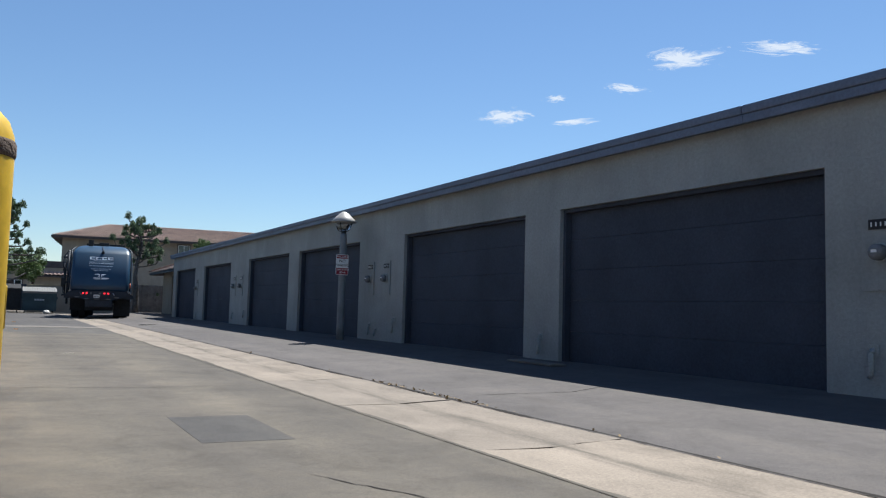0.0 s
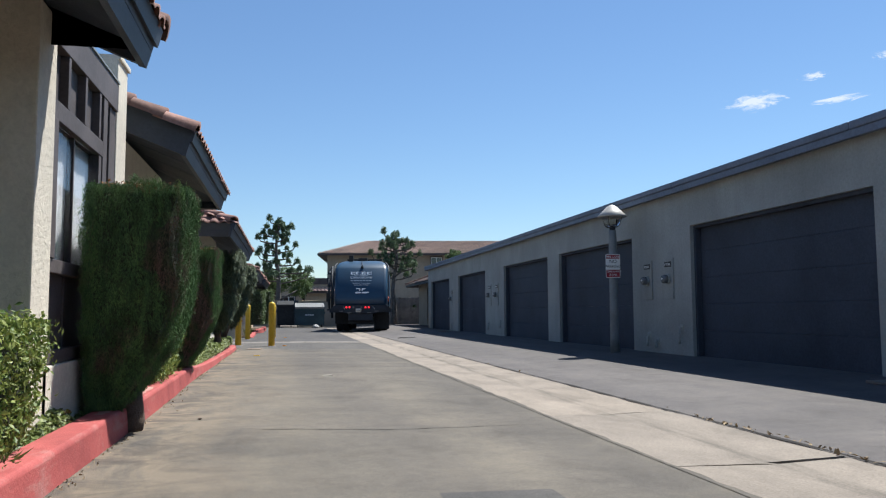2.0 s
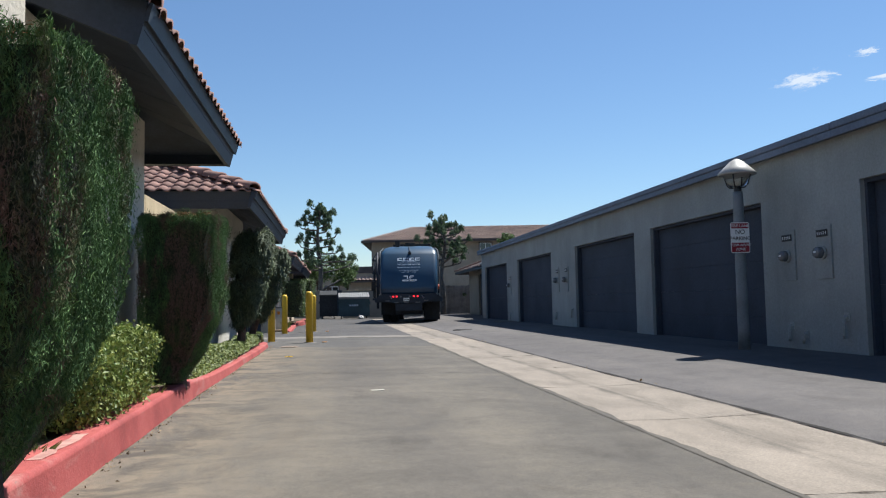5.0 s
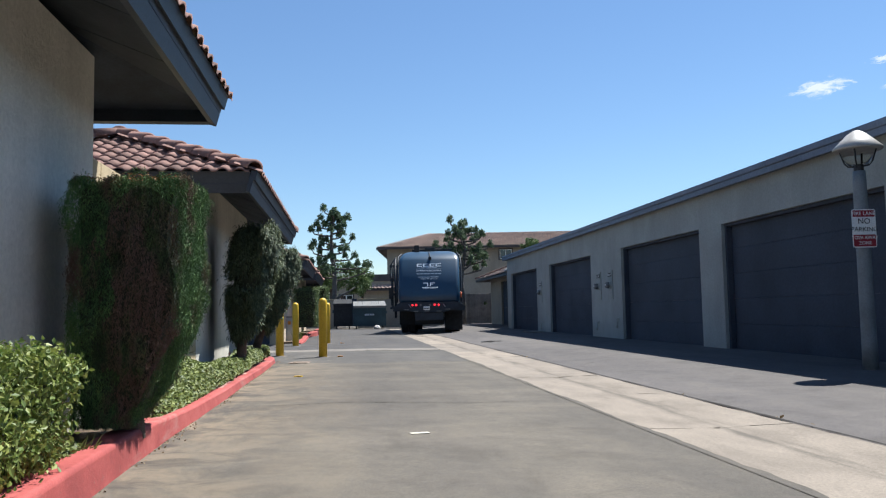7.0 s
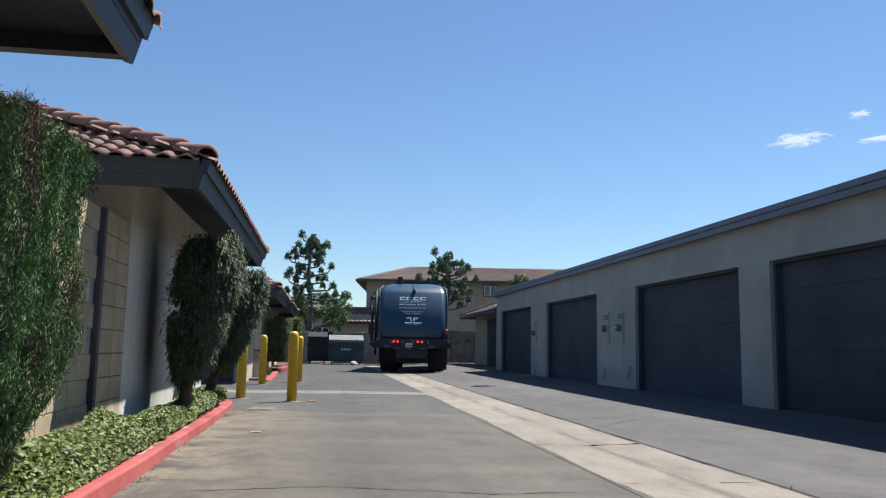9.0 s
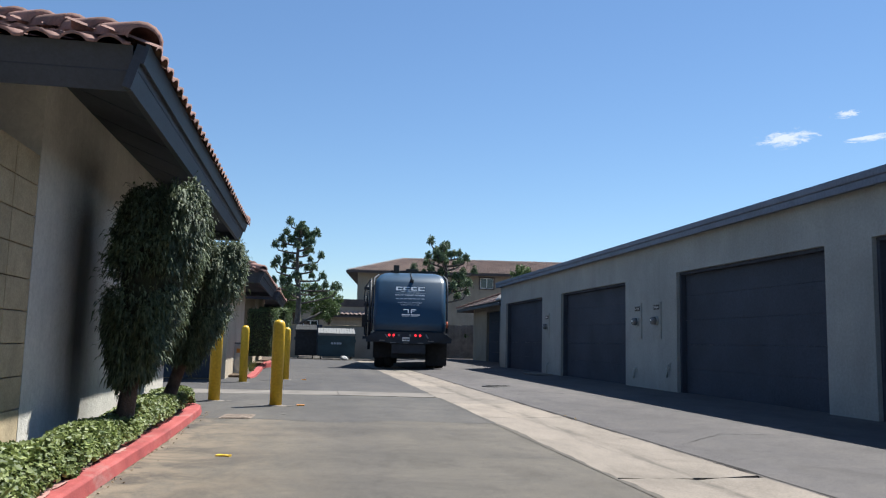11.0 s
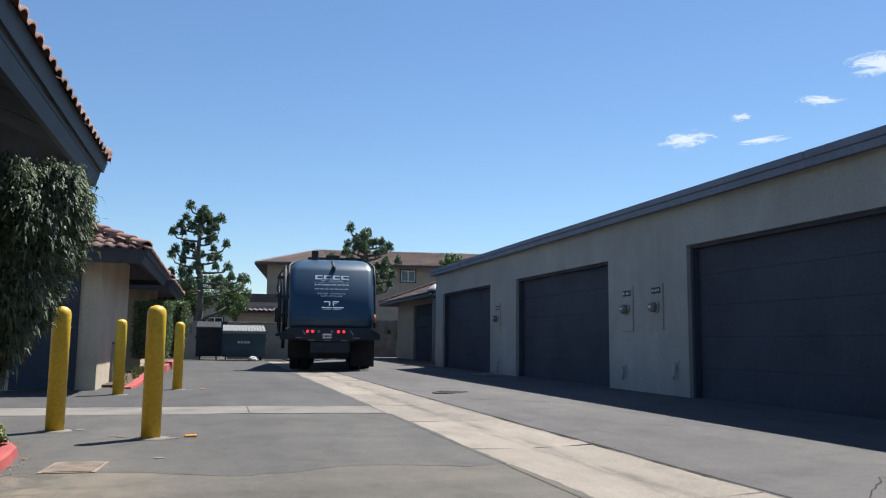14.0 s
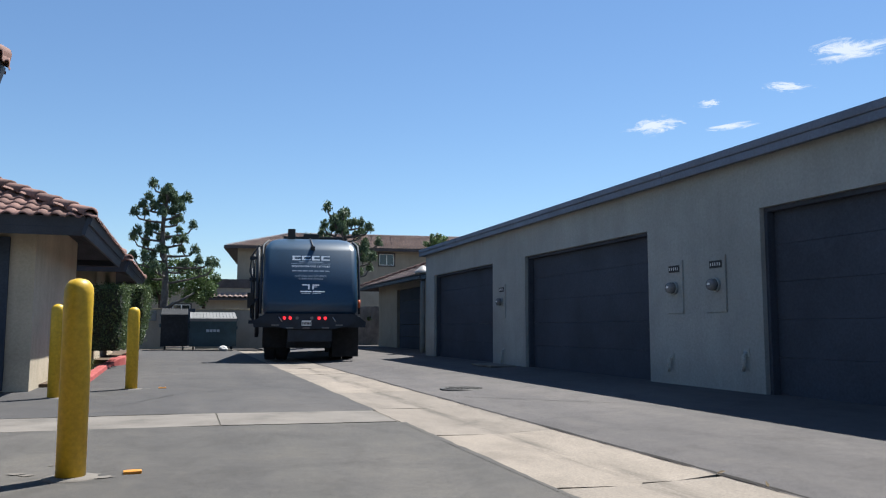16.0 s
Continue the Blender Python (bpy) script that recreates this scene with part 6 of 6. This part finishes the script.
    for x, z, w, h in ((-0.12, 1.93, 0.18, 0.03), (-0.045, 1.87, 0.03, 0.12), (0.06, 1.87, 0.03, 0.12), (0.13, 1.93, 0.17, 0.03), (0.11, 1.88, 0.10, 0.025), (-0.12, 1.76, 0.28, 0.03), (0.2, 1.76, 0.3, 0.03), (-0.12, 1.715, 0.22, 0.018), (0.16, 1.715, 0.22, 0.018)):
        bar(ox + x, z, w, h, M_DECAL if h > 0.028 else M_DECALDIM, "emblem_bar")


build_truck()


# ---- yard wall, bins and the far house ----
def build_yard():
    b = bm_()
    box(b, -12.0, -6.82, 26.0, 26.2, 0.0, 1.55)
    box(b, -5.72, -1.0, 26.0, 26.2, 0.0, 1.55)
    struct("wall_yard", b, M_STUCCO_FAR, "tan yard wall closing the alley's end", "wall")
    b = bm_()
    box(b, -12.02, -6.82, 25.97, 26.23, 1.553, 1.60, 0.01)
    box(b, -5.72, -0.98, 25.97, 26.23, 1.553, 1.60, 0.01)
    struct("trim_wall_cap", b, M_BLOCK, "tan cap course on the yard wall", "trim")
    g = thing("yard_gate", "dark boarded yard gate, closed", "gate", (-6.8, 26.0, 0.05))
    for k in range(7):
        b = bm_()
        box(b, k * 0.152, k * 0.152 + 0.142, 0, 0.04, 0.05, 1.55, 0.005)
        part("board", b, M_DOOR, g)
    b = bm_()
    box(b, 0, 1.06, 0.042, 0.08, 0.25, 0.35)
    box(b, 0, 1.06, 0.042, 0.08, 1.2, 1.3)
    part("rail", b, M_DOOR, g)
    fence = thing("board_fence", "grey-brown weathered board fence closing the yard behind the truck", "fence", (-0.97, 25.95, 0.05))
    for k in range(24):
        b = bm_()
        box(b, k * 0.152, k * 0.152 + 0.144, 0, 0.03, 0.02, 1.72 + 0.015 * math.sin(k * 2.3), 0.005)
        part("board", b, M_FENCE, fence)
    b = bm_()
    box(b, 0, 3.64, 0.032, 0.07, 0.3, 0.4)
    box(b, 0, 3.64, 0.032, 0.07, 1.35, 1.45)
    part("rail", b, M_FENCE, fence)
    o = thing("utility_box", "grey metal utility box on the yard wall", "utility box", (-7.35, 25.9, 1.1))
    b = bm_()
    box(b, -0.14, 0.14, 0, 0.098, 0, 0.4, 0.01)
    part("housing", b, M_LID, o)
    b = bm_()
    box(b, -0.12, 0.12, -0.008, -0.001, 0.03, 0.37, 0.004)
    part("door", b, M_LID, o)
    u = thing("utility_pedestal", "pale grey utility pedestal with an orange label", "utility box", (-7.98, 6.2, 0.0))
    b = bm_()
    box(b, -0.14, 0.14, -0.1, 0.1, 0, 0.72, 0.015)
    part("housing", b, M_GALV, u)
    b = bm_()
    box(b, -0.15, 0.15, -0.11, 0.11, 0.722, 0.76, 0.01)
    part("lid", b, M_LID, u)
    b = bm_()
    box(b, -0.03, 0.05, -0.103, -0.1005, 0.52, 0.62)
    part("label_plate", b, M_ORANGE, u, "orange label")


build_yard()


def build_bin(x, y, w, h, label, lid_mat, logo, body=None):
    o = thing("dumpster", label, "dumpster", (x, y, 0.02), group="dumpsters at the alley's end")
    b = bm_()
    prism(b, [(0.0, 0.12), (1.15, 0.12), (1.15, h), (-0.08, h - 0.22)], "x", -w / 2, w / 2)
    part("bin", b, body or M_BIN, o, "painted steel bin")
    b = bm_()
    box(b, -w / 2 - 0.03, w / 2 + 0.03, -0.11, -0.07, h - 0.27, h - 0.2, 0.01)
    for s in (-1, 1):
        box(b, s * w / 2 - 0.06, s * w / 2 + 0.06, 0.3, 0.8, h * 0.55, h * 0.55 + 0.14, 0.01)
    part("rim", b, M_BIN, o)
    for k in range(14):
        a = -w / 2 + k * w / 14
        b = bm_()
        prism(b, [(-0.13, h - 0.235), (1.17, h + 0.005), (1.17, h + 0.05), (-0.13, h - 0.18), (-0.16, h - 0.21)], "x", a + 0.006, a + w / 14 - 0.006)
        part("lid_rib", b, lid_mat, o)
    b = bm_()
    box(b, -w / 2, w / 2, -0.14, -0.125, h - 0.31, h - 0.2)
    part("lid_edge", b, lid_mat, o)
    for s in (-1, 1):
        for yy in (0.15, 0.95):
            b = bm_()
            disc_x(b, s * (w / 2 - 0.15) - 0.025, s * (w / 2 - 0.15) + 0.025, yy, 0.055, 0.06, 14)
            part("caster", b, M_TYRE, o)
    if logo:
        for k in range(4):
            b = bm_()
            box(b, -0.25 + k * 0.125, -0.15 + k * 0.125, -0.058, -0.052, 0.66, 0.75)
            part("emblem_bar", b, M_DECALDIM, o)


build_bin(-5.12, 23.4, 1.68, 1.36, "dark teal dumpster with a grey ribbed lid", M_LID, True)
build_bin(-6.5, 23.7, 0.95, 1.5, "dark dumpster with a closed dark lid", M_TYRE, False, M_TYRE)
bg = thing("plastic_bag", "crumpled white plastic bag on the asphalt", "bag", (-4.75, 22.9, 0.0))
b = bm_()
bmesh.ops.create_icosphere(b, subdivisions=3, radius=0.14)
for v in b.verts:
    v.co *= 1 + 0.35 * noise.noise(v.co * 9)
    v.co = Vector((v.co.x * 1.2, v.co.y, max(0.0, v.co.z * 0.8 + 0.07)))
part("bag_skin", b, M_BAG, bg)


def far_window(parent, x, y, z, w, h):
    b = bm_()
    for a in ((x - 0.07, x + w + 0.07, z - 0.07, z), (x - 0.07, x + w + 0.07, z + h, z + h + 0.07), (x - 0.07, x, z, z + h), (x + w, x + w + 0.07, z, z + h)):
        box(b, a[0], a[1], y - 0.06, y - 0.004, a[2], a[3])
    f = part("window", b, M_BROWN, parent, "small window with a dark surround")
    b = bm_()
    for a in ((x, x + w, z, z + 0.04), (x, x + w, z + h - 0.04, z + h), (x, x + 0.04, z, z + h), (x + w - 0.04, x + w, z, z + h), (x + w / 2 - 0.025, x + w / 2 + 0.025, z, z + h)):
        box(b, a[0], a[1], y - 0.04, y - 0.006, a[2], a[3])
    part("frame", b, M_WHITE, f)
    b = bm_()
    box(b, x, x + w, y - 0.02, y - 0.008, z, z + h)
    part("pane", b, M_FARGLASS, f)


def build_far_house():
    h = thing("apartment_house", "two-storey tan stucco house with clay tile roof", "house", kind="structure")
    h.matrix_basis = pose(-3.45, 37.7, 0, 0, 0, -7) @ pose(3.45, -37.7, 0)
    b = bm_()
    box(b, -3.45, 18, 37.7, 50.5, 0, 5.35)
    part("wall", b, M_STUCCO_FAR, h)
    x0, x1, y0, y1, ze = -4.15, 19.0, 37.0, 51.2, 5.32
    ry, rz, rx = 43.5, 6.85, -0.6
    b = bm_()
    for dz in (0, -0.14):
        v = [b.verts.new(p) for p in ((x0, y0, ze + dz), (x1, y0, ze + dz), (x1, y1, ze + dz), (x0, y1, ze + dz), (rx, ry, rz + dz), (x1, ry, rz + dz))]
        for f in ((0, 1, 5, 4), (1, 2, 5), (2, 3, 4, 5), (3, 0, 4)):
            b.faces.new([v[i] for i in f])
        if dz == 0:
            t = v
    for i, j in ((0, 1), (1, 2), (2, 3), (3, 0)):
        b.faces.new((t[i], t[j], v[j], v[i]))
    part("roof", b, M_BROWN, h)
    vs, fs = [], []
    sl = (rz - ze) / (ry - y0)
    w = Vector((0, 1, sl)).normalized()
    for r in range(24):
        y = y0 + r * 0.27
        a = 0.0
        left = x0 + (rx - x0) * (y - y0) / (ry - y0)
        while left + a < 14:
            m = frame_of((left + a + 0.15, y, ze + (y - y0) * sl + 0.01), (1, 0, 0), w)
            k = len(vs)
            vs += [tuple(m @ Vector((q[0] * 1.2, q[1] * 1.1, q[2] * 1.2))) for q in TV]
            fs += [tuple(i + k for i in f) for f in TF]
            a += 0.216
    ob = raw("tile_field", vs, fs, M_TILE_FAR, h, "", True)
    tagged(ob, "rows of curved clay roof tiles", kind="stuff")
    for x in (4.46, 9.5):
        far_window(h, x, 37.7, 4.42, 0.85, 0.66)
    # low wing in front with its small tiled awning
    b = bm_()
    box(b, -9.5, -2.6, 36.2, 37.69, 0, 2.95)
    part("wing", b, M_STUCCO_FAR, h)
    b = bm_()
    box(b, -5.2, -2.6, 36.15, 37.68, 2.953, 3.42)
    part("parapet", b, M_BROWN, h, "dark parapet band")
    vs, fs = [], []
    for r in range(3):
        for k in range(9):
            m = frame_of((-5.0 + k * 0.27, 35.6 + r * 0.3, 2.42 + r * 0.12), (1, 0, 0), (0, 1, 0.4))
            n = len(vs)
            vs += [tuple(m @ Vector((q[0] * 1.5, q[1] * 1.2, q[2] * 1.5))) for q in TV]
            fs += [tuple(i + n for i in f) for f in TF]
    ob = raw("awning_tiles", vs, fs, M_TILE_FAR, h, "", True)
    b = bm_()
    prism(b, [(35.58, 2.36), (36.2, 2.62), (36.2, 2.4), (35.58, 2.28)], "x", -5.1, -2.62)
    part("awning_deck", b, M_BROWN, h)
    far_window(h, -6.6, 36.2, 1.2, 0.9, 0.85)


build_far_house()


def build_second_garage():
    h = thing("garage_building", "tan stucco garage with a clay tile roof", "garage building", kind="structure")
    b = bm_()
    box(b, 1.4, 1.6, 14.0, 18.3, 0, 2.5)
    box(b, 1.4, 1.6, 21.3, 24.2, 0, 2.5)
    box(b, 1.4, 1.6, 18.3, 21.3, 2.25, 2.5)
    box(b, 1.6, 6.5, 24.0, 24.2, 0, 2.5)
    box(b, 1.6, 6.5, 14.0, 14.2, 0, 2.5)
    box(b, 6.5, 6.7, 14.0, 24.2, 0, 2.5)
    part("wall", b, M_STUCCO_FAR, h)
    b = bm_()
    hip_deck(b, 0.75 - 0.0, 7.35, 13.4, 24.9, 2.47, 0.38, 3.25)
    part("roof", b, M_BROWN, h)
    tile_slope(h, (0.72, 24.9, 2.49), (0, -1, 0), (1, 0, 0), 0.38, 11.5, 3.2, True, True, 0, M_TILE_FAR)
    tile_slope(h, (0.75, 13.4, 2.49), (1, 0, 0), (0, 1, 0), 0.38, 6.6, 3.2, True, True, 0, M_TILE_FAR)
    tile_line(h, (0.72, 24.9, 2.5), (4.0, 21.65, 3.76))
    tile_line(h, (0.72, 13.4, 2.5), (4.0, 16.6, 3.76))
    b = bm_()
    box(b, 0.70, 0.745, 13.4, 24.9, 2.36, 2.47, 0.005)
    part("fascia", b, M_FASCIA, h)
    d = thing("garage_door", "dark boarded garage door under the tile roof, closed", "garage door", (1.5, 18.32, 0.1), group="garage doors in the row")
    for k in range(5):
        b = bm_()
        box(b, 0, 0.045, 0.0, 2.96, k * 0.43 + 0.004, (k + 1) * 0.43 - 0.004, 0.006)
        part("section", b, M_DOOR, d)


build_second_garage()


# ---- thin clouds, far off ----
def cloud_mat():
    m = bpy.data.materials.new("thin_cloud")
    m.use_nodes = True
    nt = m.node_tree
    nt.nodes.remove(nt.nodes["Principled BSDF"])
    tc = nt.nodes.new("ShaderNodeTexCoord")
    info = nt.nodes.new("ShaderNodeObjectInfo")
    ln = nt.nodes.new("ShaderNodeVectorMath")
    ln.operation = "LENGTH"
    nt.links.new(tc.outputs["Object"], ln.inputs[0])
    shift = nt.nodes.new("ShaderNodeVectorMath")
    shift.operation = "ADD"
    nt.links.new(scaled(nt, tc.outputs["Object"], 0.7, 0.8, 1), shift.inputs[0])
    nt.links.new(math_node(nt, "MULTIPLY", info.outputs["Random"], 40.0), shift.inputs[1])
    n = noise_tex(nt, shift.outputs[0], 2.3, 9, 0.68, 1.6)
    a = math_node(nt, "ADD", math_node(nt, "MULTIPLY", n, 2.3), math_node(nt, "MULTIPLY", ln.outputs["Value"], -1.15))
    al = ramp(nt, a, [(0.55, (0, 0, 0)), (1.0, (0.85,) * 3)])
    em = nt.nodes.new("ShaderNodeEmission")
    em.inputs[0].default_value, em.inputs[1].default_value = (0.93, 0.96, 1.0, 1), CLOUD
    tr = nt.nodes.new("ShaderNodeBsdfTransparent")
    mx = nt.nodes.new("ShaderNodeMixShader")
    nt.links.new(al, mx.inputs[0])
    nt.links.new(tr.outputs[0], mx.inputs[1])
    nt.links.new(em.outputs[0], mx.inputs[2])
    nt.links.new(mx.outputs[0], nt.nodes["Material Output"].inputs[0])
    return m


CLOUD = 0.5
M_CLOUD = cloud_mat()
for way, w, h, lean in (((0.689, 0.656, 0.308), 105, 36, 4), ((0.757, 0.574, 0.311), 110, 22, 10), ((0.647, 0.710, 0.2776), 70, 15, 8), ((0.5826, 0.767, 0.268), 34, 12, 0), ((0.5326, 0.8096, 0.247), 85, 27, 0), ((0.604, 0.760, 0.240), 75, 11, -3)):
    p = Vector(way).normalized() * 1500
    o = raw("backdrop_cloud", [(-1.25, -1.25, 0), (1.25, -1.25, 0), (1.25, 1.25, 0), (-1.25, 1.25, 0)], [(0, 1, 2, 3)], M_CLOUD)
    o.matrix_basis = look(p, (0, 0, 0), lean) @ Matrix.Rotation(math.pi, 4, "Y") @ Matrix.Diagonal((w, h, 1, 1))
    tagged(o, "thin white wispy cloud in the blue sky", "cloud", "", "structure")
